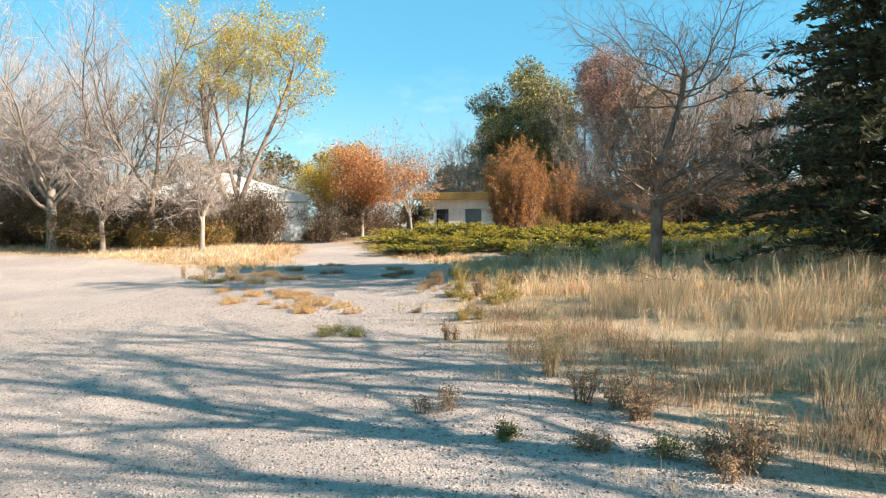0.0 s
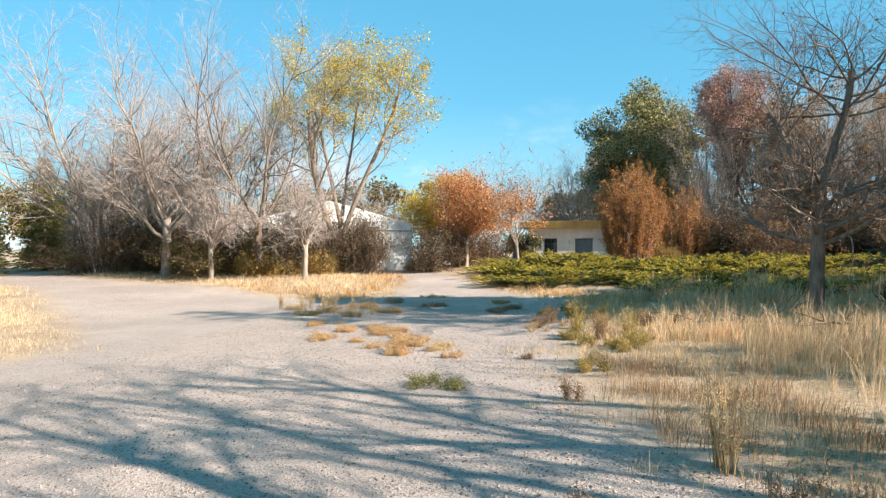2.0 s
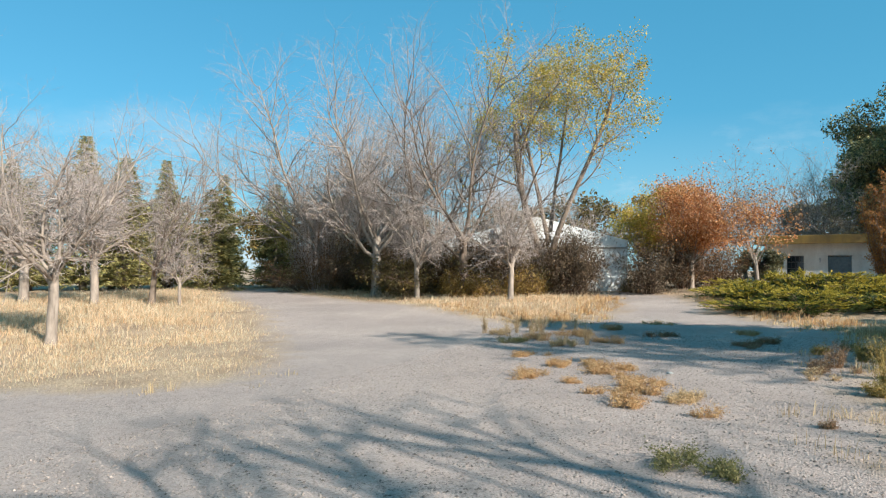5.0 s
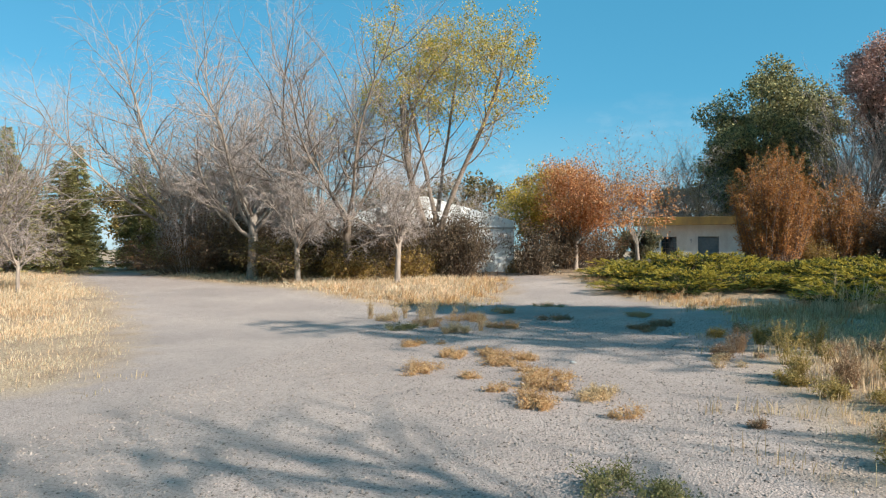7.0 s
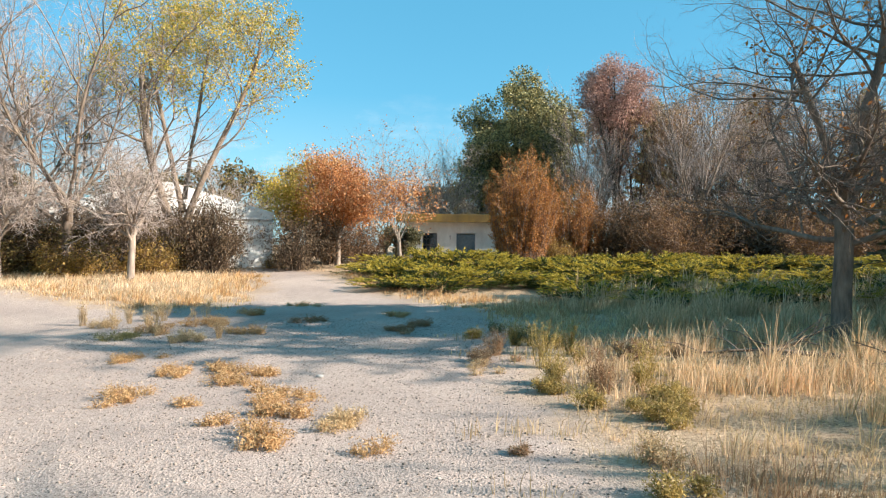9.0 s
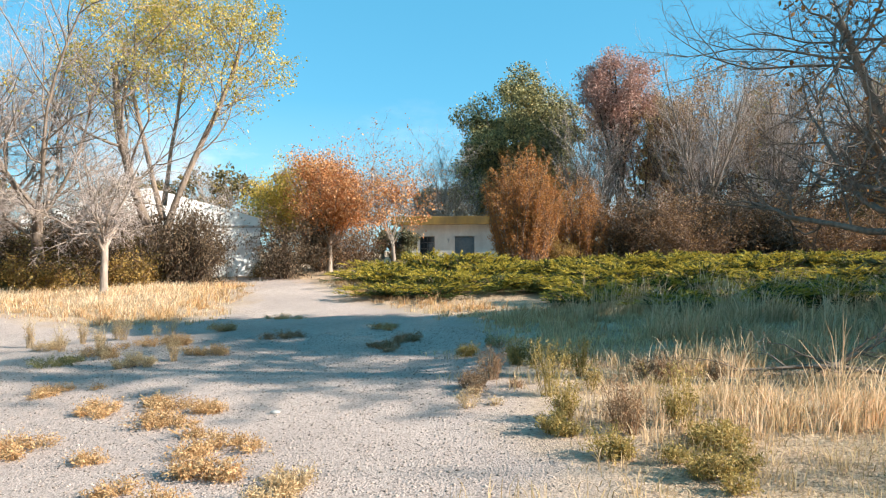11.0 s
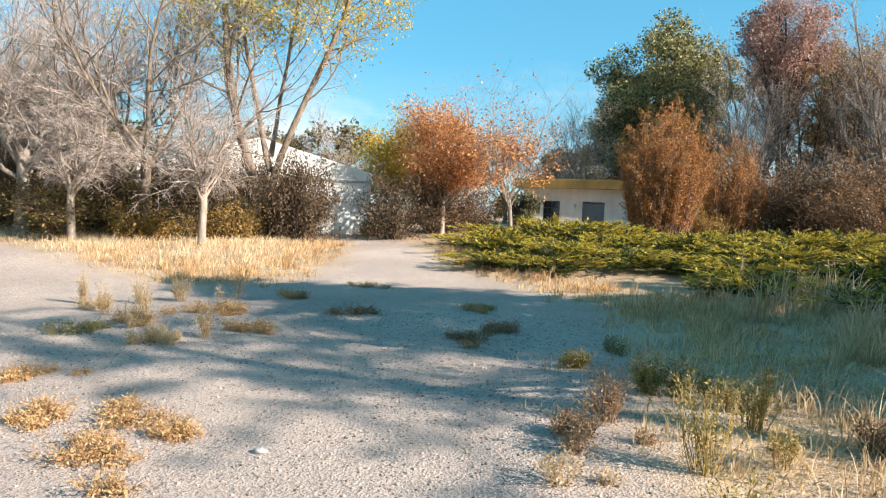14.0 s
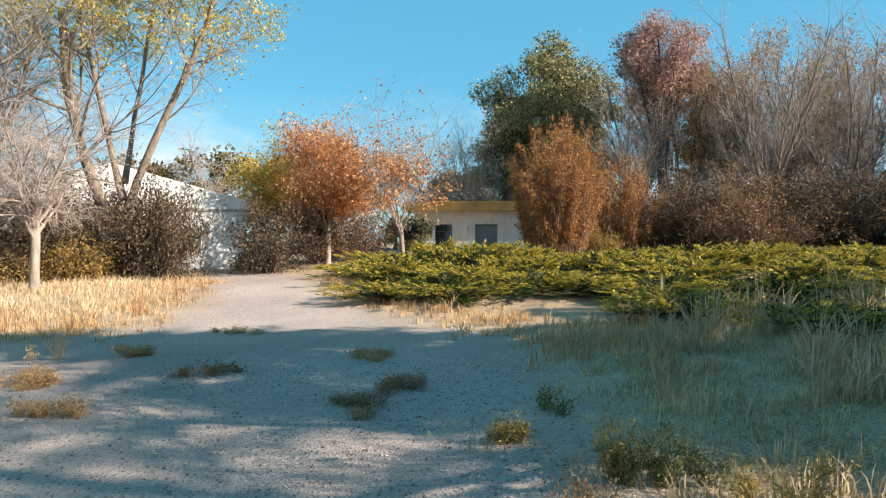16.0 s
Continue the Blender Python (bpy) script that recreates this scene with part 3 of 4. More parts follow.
tall = tree("bare_tree", -18.0, 30.4, "tall leafless tree with a thick pale forked trunk", BARE_TALL, 11, M_BARK_PALE, M_TWIG_PALE, group=ROW)
tall2 = tree("bare_tree", -13.2, 30.3, "tall leafless tree with steep dark forked limbs", {**BARE_TALL, "trunk": 2.9, "radius": 0.21}, 26, M_BARK_GREY, M_TWIG_PALE, group=ROW)
small = tree("bare_tree", -14.7, 28.6, "small leafless tree with whitish trunk and drooping twigs", BARE_SMALL, 5, M_BARK_PALE, M_TWIG_PALE, group=ROW)
copy_thing(small, pose(-10.35, 28.3, float(land(-10.35, 28.3)), 0, 0, 130) @ Matrix.Diagonal((1.0, 1.0, 0.98, 1)))
for x, y, turn, s in ((-23.5, 33.5, 75, 1.02), (-25.5, 38, 200, 0.85), (-20.6, 32.4, 300, 0.85)):
    copy_thing(tall, pose(x, y, float(land(x, y)), 0, 0, turn) @ Matrix.Diagonal((s, s, s, 1)))

copy_thing(tall2, pose(-16.1, 32.4, float(land(-16.1, 32.4)), 0, 0, 170) @ Matrix.Diagonal((1.0, 1.0, 1.05, 1)))

# cottonwood with yellowing leaves
COTTON = dict(sides=[9, 7, 5, 3, 3], split=3, fuzz=0.14,
              stems=[((0, 0, -0.15), (-0.08, 0, 1), 8.2, 0.19), ((-0.06, 0, 1.7), (0.56, -0.05, 1), 7.6, 0.125), ((-0.1, 0, 2.4), (-0.30, 0.1, 1), 7.0, 0.10), ((-0.1, 0.1, 2.9), (0.10, 0.25, 1), 6.6, 0.08)], levels=[
    dict(n=7, wander=0.07, up=0.03, taper=0.55),
    dict(n=8, count=9, ratio=0.52, angle=44, wander=0.15, up=0.06, taper=0.2, thick=0.34, fade=0.1, **{"from": 0.42}),
    dict(n=6, count=10, ratio=0.45, angle=46, wander=0.15, up=0.03, taper=0.25, thick=0.40, **{"from": 0.2}),
    dict(n=4, count=8, ratio=0.45, angle=46, wander=0.16, up=0.0, taper=0.3, thick=0.42, **{"from": 0.15}),
    dict(n=2, count=5, ratio=0.5, angle=45, wander=0.16, up=-0.02, taper=0.3, thick=0.5, **{"from": 0.15})])
tree("cottonwood_tree", -9.9, 32.3, "tall cottonwood with several grey stems and thin yellow-green leaves", COTTON, 8, M_BARK_GREY, M_TWIG_PALE,
     [(M_LEAF_COTTON, 60000, 0.10, lambda p, rng: rng.uniform(0, 1, len(p)) < np.clip((p[:, 2] - 4.6) / 4.5, 0.03, 0.9) * np.clip(0.6 + 1.1 * wave(p[:, 0], p[:, 2], 0.6, 1.0), 0.12, 1))])

# ---- trees round the house ----
MAPLE = dict(trunk=1.65, radius=0.12, sides=[8, 6, 5, 3, 3], split=3, fuzz=0.14, levels=[
    dict(n=5, wander=0.04, up=0.05, taper=0.75),
    dict(n=7, count=15, ratio=1.85, angle=56, wander=0.08, up=0.20, taper=0.2, thick=0.38, fade=0.0, **{"from": 0.72}),
    dict(n=5, count=10, ratio=0.46, angle=48, wander=0.12, up=0.06, taper=0.3, thick=0.42, **{"from": 0.2}),
    dict(n=4, count=7, ratio=0.5, angle=45, wander=0.14, up=0.04, taper=0.3, thick=0.45, **{"from": 0.1}),
    dict(n=2, count=4, ratio=0.5, angle=45, wander=0.14, up=0.02, taper=0.3, thick=0.5, **{"from": 0.2})])
tree("maple_tree", -4.45, 36.2, "young maple with orange leaves, gold-green on one side", MAPLE, 3, M_BARK_PALE, M_TWIG_BROWN,
     [(M_LEAF_ORANGE, 27000, 0.095, lambda p, rng: p[:, 0] + rng.normal(0, 0.35, len(p)) > -1.4),
      (M_LEAF_YELLOW, 22000, 0.095, lambda p, rng: p[:, 0] + rng.normal(0, 0.35, len(p)) < -1.5)])
tree("maple_tree", -1.6, 33.6, "slender young maple with sparse orange leaves", {**MAPLE, "trunk": 1.7, "radius": 0.09, "levels": [
    MAPLE["levels"][0], {**MAPLE["levels"][1], "count": 9, "ratio": 2.15, "angle": 30}, *MAPLE["levels"][2:]]}, 14, M_BARK_PALE, M_TWIG_BROWN,
     [(M_LEAF_ORANGE, 9000, 0.10, lambda p, rng: rng.uniform(0, 1, len(p)) < np.clip((4.6 - p[:, 2]) / 2.2, 0.06, 1))])


tree("gold_leaved_tree", -6.5, 37.4, "young tree with yellow-green leaves beside the barn", {**MAPLE, "trunk": 1.5, "levels": [MAPLE["levels"][0], {**MAPLE["levels"][1], "count": 9, "ratio": 1.6, "angle": 38}, *MAPLE["levels"][2:]]},
     19, M_BARK_GREY, M_TWIG_BROWN, [(M_LEAF_YELLOW, 9000, 0.11, None)])


def upright_shrub(name, x, y, label, seed, tall, wide, stems, leaf, count, size, twig, group="", category="shrub", foot=0.45):
    """Many stems from one broad base, drawn together at the top like a flame, with short steep twigs and leaves."""
    rng = np.random.default_rng(seed)
    st = []
    for k in range(stems):
        a, r = rng.uniform(0, 6.283), wide * math.sqrt(rng.uniform(0, 1))
        ln = tall * (1.05 - 0.5 * (r / wide) ** 1.4) * rng.uniform(0.82, 1.05)
        st.append(((foot * r * math.cos(a), foot * r * math.sin(a), -0.1), ((1 - foot) * r * math.cos(a) * 2.6, (1 - foot) * r * math.sin(a) * 2.6, tall), ln, 0.028))
    spec = dict(stems=st, sides=[4, 3, 3], split=1, fuzz=0.05, levels=[
        dict(n=7, wander=0.05, up=0.13, taper=0.25),
        dict(n=3, count=15, ratio=0.2, angle=27, wander=0.1, up=0.14, taper=0.3, thick=0.4, fade=0.45, **{"from": 0.06}),
        dict(n=3, count=3, ratio=0.5, angle=30, wander=0.1, up=0.1, taper=0.3, thick=0.5, **{"from": 0.15})])
    return tree(name, x, y, label, spec, seed, twig, twig, [(leaf, count, size, None)], group, category)


upright_shrub("columnar_shrub", 3.95, 36.5, "tall flame-shaped shrub with russet-orange leaves", 6, 5.2, 1.8, 105, M_LEAF_RUSSET, 46000, 0.07, M_TWIG_BROWN, foot=0.62)
upright_shrub("columnar_shrub", 6.7, 38.0, "broad russet shrub, lower and browner than its neighbour", 9, 3.8, 1.75, 60, M_LEAF_RUSSET, 20000, 0.07, M_TWIG_BROWN, foot=0.6)

for k, (x, y, h) in enumerate(((-22.5, 32.2, 5.2), (-21.0, 33.8, 5.8), (-24.3, 33.6, 5.4), (-19.2, 34.6, 5.0), (-26.0, 35.5, 5.5))):
    upright_shrub("stemmy_shrub", x, y, "tall thicket of grey upright leafless stems", 140 + k, h, 1.5, 34, M_SHRUB_BROWN, 1500, 0.08, M_TWIG_PALE, "thicket by the drive")

# ---- thickets ----
THICKET = "thicket behind the trees"


def bush_proto(name, label, seed, leaf, count, size, twig, tall=2.4, wide=1.7, stems=22, droop=0.0):
    rng = np.random.default_rng(seed)
    st = []
    for k in range(stems):
        a, e = rng.uniform(0, 6.283), rng.uniform(0.1, 1.0)
        st.append(((0.25 * e * math.cos(a), 0.25 * e * math.sin(a), -0.1), (wide * e * math.cos(a), wide * e * math.sin(a), tall * 0.75), tall * rng.uniform(0.75, 1.1), 0.028))
    spec = dict(stems=st, sides=[4, 3, 3], split=1, fuzz=0.12, levels=[
        dict(n=6, wander=0.16, up=-0.02, taper=0.3),
        dict(n=4, count=9, ratio=0.42, angle=50, wander=0.2, up=0.02 - droop, taper=0.3, thick=0.45, **{"from": 0.1}),
        dict(n=3, count=6, ratio=0.5, angle=50, wander=0.2, up=0.0, taper=0.3, thick=0.5, **{"from": 0.1})])
    return tree(name, 0, 0, label, spec, seed, twig, twig, [(leaf, count, size, None)], THICKET, "shrub")


def plant_out(proto, rows):
    """Moves a prototype to the first row and copies it to the others: x, y, turn, width, height."""
    for k, (x, y, turn, s, h) in enumerate(rows):
        m = pose(x, y, float(land(x, y)) - 0.03, 0, 0, turn) @ Matrix.Diagonal((s, s, h, 1))
        if k == 0:
            first = m
        else:
            copy_thing(proto, m)
    proto.matrix_basis = first


rngp = np.random.default_rng(77)


def strew(x0, y0, x1, y1, n, s=(0.9, 1.3), h=(0.8, 1.25), off=0.7):
    """Rows along a line, a little uneven."""
    rows = []
    for k in range(n):
        f = (k + rngp.uniform(0.2, 0.8)) / n
        rows.append((x0 + (x1 - x0) * f + rngp.normal(0, off * 0.5), y0 + (y1 - y0) * f + rngp.normal(0, off), rngp.uniform(0, 360), rngp.uniform(*s), rngp.uniform(*h)))
    return rows


bush_brown = bush_proto("brown_bush", "tangled leafless bush with brown dead leaves", 31, M_SHRUB_BROWN, 5200, 0.08, M_TWIG_BROWN)
bush_dark = bush_proto("dark_bush", "dense dark bush with small dull leaves", 32, M_SHRUB_DARK, 9000, 0.085, M_TWIG_DARK)
bush_olive = bush_proto("olive_bush", "olive bush turning yellow near the ground", 33, M_SHRUB_OLIVE, 7000, 0.085, M_TWIG_BROWN)
bush_gold = bush_proto("golden_bush", "low golden-leaved bush at the foot of the thicket", 34, M_SHRUB_GOLD, 5000, 0.075, M_TWIG_BROWN, 1.2, 1.3, 16)
bush_grey = bush_proto("grey_bush", "grey leafless bush of fine arching twigs", 35, M_SHRUB_DARK, 1200, 0.07, M_TWIG_PALE, 2.8, 1.9, 26)
plant_out(bush_dark, strew(-23, 34.6, -17, 33.2, 5, h=(0.9, 1.3)) + strew(-15.8, 31.9, -11.2, 32.6, 4, h=(0.9, 1.15), off=0.3) + [(-8.6, 31.6, 80, 0.72, 1.2), (-9.35, 33.3, 80, 0.68, 1.08), (-10.2, 32.5, 30, 1.0, 1.18), (-11.5, 32.0, 130, 1.0, 1.15)] + [(-5.9, 33.6, 20, 0.85, 0.95), (-4.9, 36.9, 140, 0.9, 1.05)] + strew(8.5, 38, 18, 37, 5))
plant_out(bush_olive, strew(-22, 33.0, -11.6, 31.4, 7, h=(0.6, 0.95)) + [(-10.4, 32.2, 10, 0.8, 0.9)] + strew(18, 36, 26, 33, 3))
plant_out(bush_brown, strew(-25, 32, -17, 34, 4) + [(-4.9, 38, 40, 1.05, 1.0), (-3.4, 37.9, 190, 0.85, 0.95)] + strew(8, 39.0, 26, 36.5, 9, h=(0.9, 1.35)) + strew(9, 34.2, 24, 30.5, 5, h=(0.7, 1.0)))
plant_out(bush_gold, strew(-19, 31.6, -10.0, 30.9, 7, h=(0.7, 1.1)) + [(-7.0, 34.9, 90, 0.5, 0.6)] + [(5.6, 36.6, 0, 0.7, 0.9)])
plant_out(bush_grey, [(-10.6, 31.9, 40, 0.75, 0.95), (-12.2, 31.4, 200, 0.8, 0.95)] + strew(-26, 36.0, -17.0, 34.6, 5, h=(1.0, 1.4)) + strew(8, 41, 25, 39, 6, h=(1.1, 1.5)))

# ---- junipers ----
def spray_arrays(rng, bases, ways, length, count, slim, fan=0.55, leaflet=0.45):
    """Plumes of narrow leaflets: count leaflets along each way."""
    n = len(bases)
    f = np.tile(np.linspace(0.05, 1, count), n)
    b, w = np.repeat(bases, count, 0), np.repeat(ways, count, 0)
    ln = np.repeat(np.broadcast_to(length, n), count)[:, None]
    p = b + w * ln * f[:, None] * 0.8
    d = unit(w + rng.normal(0, fan, (n * count, 3)) + np.array([0, 0, 0.12]))
    side = unit(np.cross(d, rng.normal(0, 1, (n * count, 3)) + np.array([0, 0, 0.6])))
    s = ln * leaflet * rng.uniform(0.7, 1.3, (n * count, 1))
    mid = p + d * s * 0.45
    v = np.stack([p, mid + side * s * slim, p + d * s, mid - side * s * slim], 1).reshape(-1, 3)
    return v, np.arange(n * count * 4).reshape(-1, 4)


def juniper_proto(seed, label):
    rng = np.random.default_rng(seed)
    t = thing("juniper", 0, 0, label, "juniper", "juniper bed")
    lines, inner, tips = [], [], []
    for k in range(44):
        a = k * 2.4 + rng.normal(0, 0.2)
        reach, rise = rng.uniform(0.45, 1.3), rng.uniform(0.12, 0.9)
        n = 7
        f = np.linspace(0, 1, n)
        x = reach * f
        z = rise * np.sin(np.minimum(f * 1.9, 1.57 + (f * 1.9 - 1.57) * 0.5)) + 0.02
        pts = np.stack([x * math.cos(a), x * math.sin(a), z], 1) + rng.normal(0, 0.015, (n, 3))
        lines.append((pts, np.linspace(0.022, 0.006, n)))
        for j in range(1, n):
            w = unit(pts[j] - pts[j - 1])
            for s in (-1, 1):
                side = np.array([-math.sin(a), math.cos(a), 0]) * s
                d = unit(w * 0.9 + side * rng.uniform(0.2, 0.9) + np.array([0, 0, rng.uniform(0.0, 0.4)]))
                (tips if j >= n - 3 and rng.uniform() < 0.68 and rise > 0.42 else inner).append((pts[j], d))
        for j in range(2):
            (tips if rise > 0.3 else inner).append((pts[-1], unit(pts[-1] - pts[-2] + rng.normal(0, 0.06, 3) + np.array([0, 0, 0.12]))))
    v, f = tubes(lines, 3)
    child("stalk", mesh_of("stalk", v, [f], [M_TWIG_BROWN]), t)
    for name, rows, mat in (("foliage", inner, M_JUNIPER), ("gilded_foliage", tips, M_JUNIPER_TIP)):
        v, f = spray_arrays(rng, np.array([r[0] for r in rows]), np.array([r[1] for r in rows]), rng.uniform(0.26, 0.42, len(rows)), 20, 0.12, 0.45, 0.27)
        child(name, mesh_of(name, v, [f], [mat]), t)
    return t


def juniper_rise(x, y):
    """How far the bed mounds up towards the house."""
    return 0.42 * math.exp(-((x - 0.4) / 2.2) ** 2 - ((y - 30.5) / 3.2) ** 2) + 0.12 * math.exp(-((x - 6) / 4) ** 2 - ((y - 27) / 3) ** 2)


rows = []
rj = np.random.default_rng(52)
for k in range(900):
    x, y = rj.uniform(-2.7, 16), rj.uniform(17, 34)
    front = np.interp(x, [-4, -2, 0, 2.6, 3.2, 3.6, 6, 15], [27.2, 25.3, 24.7, 24.3, 21.6, 19.6, 19.8, 18.0])
    rear = np.interp(x, [-4, 0, 3, 8, 15], [30.5, 34, 34, 32, 29])
    if front + 0.7 < y < rear and all((x - r[0]) ** 2 + (y - r[1]) ** 2 > 1.3 ** 2 for r in rows):
        rows.append((x, y, rj.uniform(0, 360), rj.uniform(0.9, 1.25), rj.uniform(0.3, 0.6) + juniper_rise(x, y)))
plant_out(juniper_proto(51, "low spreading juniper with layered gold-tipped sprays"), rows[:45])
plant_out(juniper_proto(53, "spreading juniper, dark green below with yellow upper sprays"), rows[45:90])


# ---- conifers ----
def conifer(name, x, y, label, seed, tall, wide, whorls, mat, bark, bare=0.4, per=9, leaflets=9, length=0.5, group="", taper=0.85):
    rng = np.random.default_rng(seed)
    t = thing(name, x, y, label, "conifer", group)
    trunk = [(np.stack([np.zeros(8), np.zeros(8), np.linspace(-0.2, tall * 0.97, 8)], 1) + rng.normal(0, 0.02, (8, 3)), np.linspace(0.022 * tall, 0.012, 8))]
    v, f = tubes(trunk, 8)
    child("trunk", mesh_of("trunk", v, [f], [bark]), t)
    lines, bases, ways, sizes = [], [], [], []
    for k in range(whorls):
        h = bare + (tall - bare) * (k + rng.uniform(0, 1)) / whorls
        reach = wide * (1 - ((h - bare) / (tall - bare)) ** 1.15) ** taper * rng.uniform(0.6, 1.12) + 0.12
        a = k * 2.4 + rng.normal(0, 0.3)
        n = 5
        fr = np.linspace(0, 1, n)
        lift = rng.uniform(0.0, 0.45)
        pts = np.stack([reach * fr * math.cos(a), reach * fr * math.sin(a), h + reach * (lift * fr - 0.25 * fr * fr)], 1)
        lines.append((pts, np.linspace(0.012 * reach + 0.008, 0.005, n)))
        for j in range(per):
            q = rng.uniform(0.2, 1.0) * (n - 1)
            i = min(int(q), n - 2)
            p = pts[i] + (pts[i + 1] - pts[i]) * (q - i)
            w = unit(pts[i + 1] - pts[i])
            side = np.array([-math.sin(a), math.cos(a), 0]) * rng.choice([-1, 1])
            bases.append(p)
            sizes.append(min(1.0, 0.3 + 1.4 * reach / wide))
            ways.append(unit(w * 0.8 + side * rng.uniform(0, 1) + np.array([0, 0, rng.uniform(-0.25, 0.45)])))
    v, f = tubes(lines, 3)
    child("branchwork", mesh_of("branchwork", v, [f], [bark]), t)
    v, f = spray_arrays(rng, np.array(bases), np.array(ways), rng.uniform(0.7, 1.3, len(bases)) * length * np.array(sizes), leaflets, 0.15, 0.5)
    child("crown", mesh_of("crown", v, [f], [mat]), t)
    return t


conifer("dark_conifer", 11.3, 15.9, "large dark-green conifer with boughs down to the grass", 61, 10.5, 4.5, 460, M_NEEDLE, M_BARK_DARK, 0.2, 20, 10, 0.42, taper=0.72)
# Unseen conifer, added so the shadow patch on the ground reaches nearer.
conifer("dark_conifer", 13.0, 12.9, "unseen slender dark-green conifer, added to widen the larger one's shadow", 64, 9.0, 1.9, 220, M_NEEDLE, M_BARK_DARK, 0.3, 14, 9, 0.42, taper=0.7)
# Added out of view to dapple the gravel; bare below to keep grass sunlit.
conifer("dark_conifer", 12.8, 10.6, "unseen tall thin conifer with a bare lower trunk, added for dappled shade", 65, 12.4, 2.0, 58, M_NEEDLE, M_BARK_DARK, 7.2, 7, 8, 0.45, taper=0.6)
# Stands outside the view, added to shade the right side of the juniper bed.
conifer("dark_conifer", 16.5, 18.6, "unseen dark-green conifer, added to shade the juniper bed", 66, 8.2, 2.7, 190, M_NEEDLE, M_BARK_DARK, 0.4, 14, 9, 0.45, taper=0.75)
cyp = conifer("cypress", -36, 33.5, "olive-green conical cypress in a row", 62, 8.3, 1.45, 230, M_NEEDLE_OLIVE, M_BARK_GREY, 0.2, 11, 9, 0.42, "row of cypresses", taper=1.0)
for x, y, s, h in ((-35.3, 30, 1.35, 0.95), (-30.7, 32.2, 1.2, 0.72), (-39, 30, 1.25, 1.15), (-33.5, 36, 1.0, 0.9), (-31.5, 38.8, 1.05, 0.85), (-41.5, 27, 1.15, 0.95), (-43, 23.5, 1.2, 1.0), (-37.8, 35.5, 1.2, 0.8), (-45, 20, 1.2, 0.95), (-29.5, 43, 1.0, 0.8), (-35.5, 37.5, 1.1, 0.75), (-40.5, 33, 1.2, 0.8), (-33, 41, 1.2, 0.7), (-43, 29, 1.3, 0.85)):
    copy_thing(cyp, pose(x, y, float(land(x, y)), 0, 0, x * 37) @ Matrix.Diagonal((s, s, h, 1)))

# ---- trees over the left meadow ----
MEADOW = "bare trees in the dry meadow"
for x, y, turn, s, src in ((-16.6, 13.7, 210, 1.1, small), (-24.8, 20.7, 330, 1.35, small), (-23.6, 22.3, 120, 0.66, tall2), (-22.2, 22.5, 80, 0.6, small), (-28.3, 20.0, 40, 0.8, tall)):
    tagged(copy_thing(src, pose(x, y, float(land(x, y)), 0, 0, turn) @ Matrix.Diagonal((s, s, s, 1))), "leafless pale tree standing in dry grass", "tree", MEADOW)

# ---- the near tree and trees that throw shade from outside the view ----
NEAR = dict(stems=[((0, 0, -0.15), (0.02, 0, 1), 2.5, 0.145), ((0.05, 0, 2.2), (0.30, 0.1, 1), 2.7, 0.075), ((-0.05, 0, 2.2), (-0.35, -0.15, 1), 2.0, 0.06)],
            sides=[10, 7, 6, 4, 3], split=3, fuzz=0.05, levels=[
    dict(n=7, wander=0.05, up=0.04, taper=0.8),
    dict(n=9, count=13, ratio=1.35, angle=72, wander=0.17, up=0.055, taper=0.18, thick=0.42, fade=0.15, **{"from": 0.62}),
    dict(n=7, count=11, ratio=0.46, angle=50, wander=0.18, up=0.02, taper=0.3, thick=0.42, **{"from": 0.15}),
    dict(n=4, count=8, ratio=0.44, angle=50, wander=0.19, up=-0.01, taper=0.4, thick=0.45, **{"from": 0.12}),
    dict(n=2, count=5, ratio=0.5, angle=45, wander=0.16, up=0.0, taper=0.4, thick=0.6, **{"from": 0.15})])
near_tree = tree("bare_tree", 4.95, 15.35, "bare spreading tree with a grey trunk and few dead leaves", NEAR, 71, M_BARK_NEAR, M_TWIG_MID,
                 [(M_LEAF_RUSSET, 2600, 0.08, lambda p, rng: (np.hypot(p[:, 0], p[:, 1]) < 1.3) & (p[:, 2] < 4.6) | (rng.uniform(0, 1, len(p)) < 0.03))])
SHADE = {**BARE_TALL, "trunk": 2.4, "radius": 0.24, "levels": [BARE_TALL["levels"][0], {**BARE_TALL["levels"][1], "count": 10, "ratio": 2.6, "angle": 48, "up": 0.07, "taper": 0.3, "thick": 0.6},
                                                              {**BARE_TALL["levels"][2], "count": 10, "thick": 0.5}, {**BARE_TALL["levels"][3], "count": 5}, {**BARE_TALL["levels"][4], "count": 4}]}
shade_tree = tree("bare_tree", 7.2, 2.0, "large leafless tree with wide forking limbs beside the drive", SHADE, 44, M_BARK_GREY, M_TWIG_DARK)
for x, y, turn, s in ((11.0, 5.6, 160, 0.95), (15.5, 8.5, 250, 1.05), (8.5, -2.4, 70, 1.0)):
    copy_thing(shade_tree, pose(x, y, float(land(x, y)), 0, 0, turn) @ Matrix.Diagonal((s, s, s, 1)))

# ---- woods behind the house ----
WOODS = "woods behind the house"


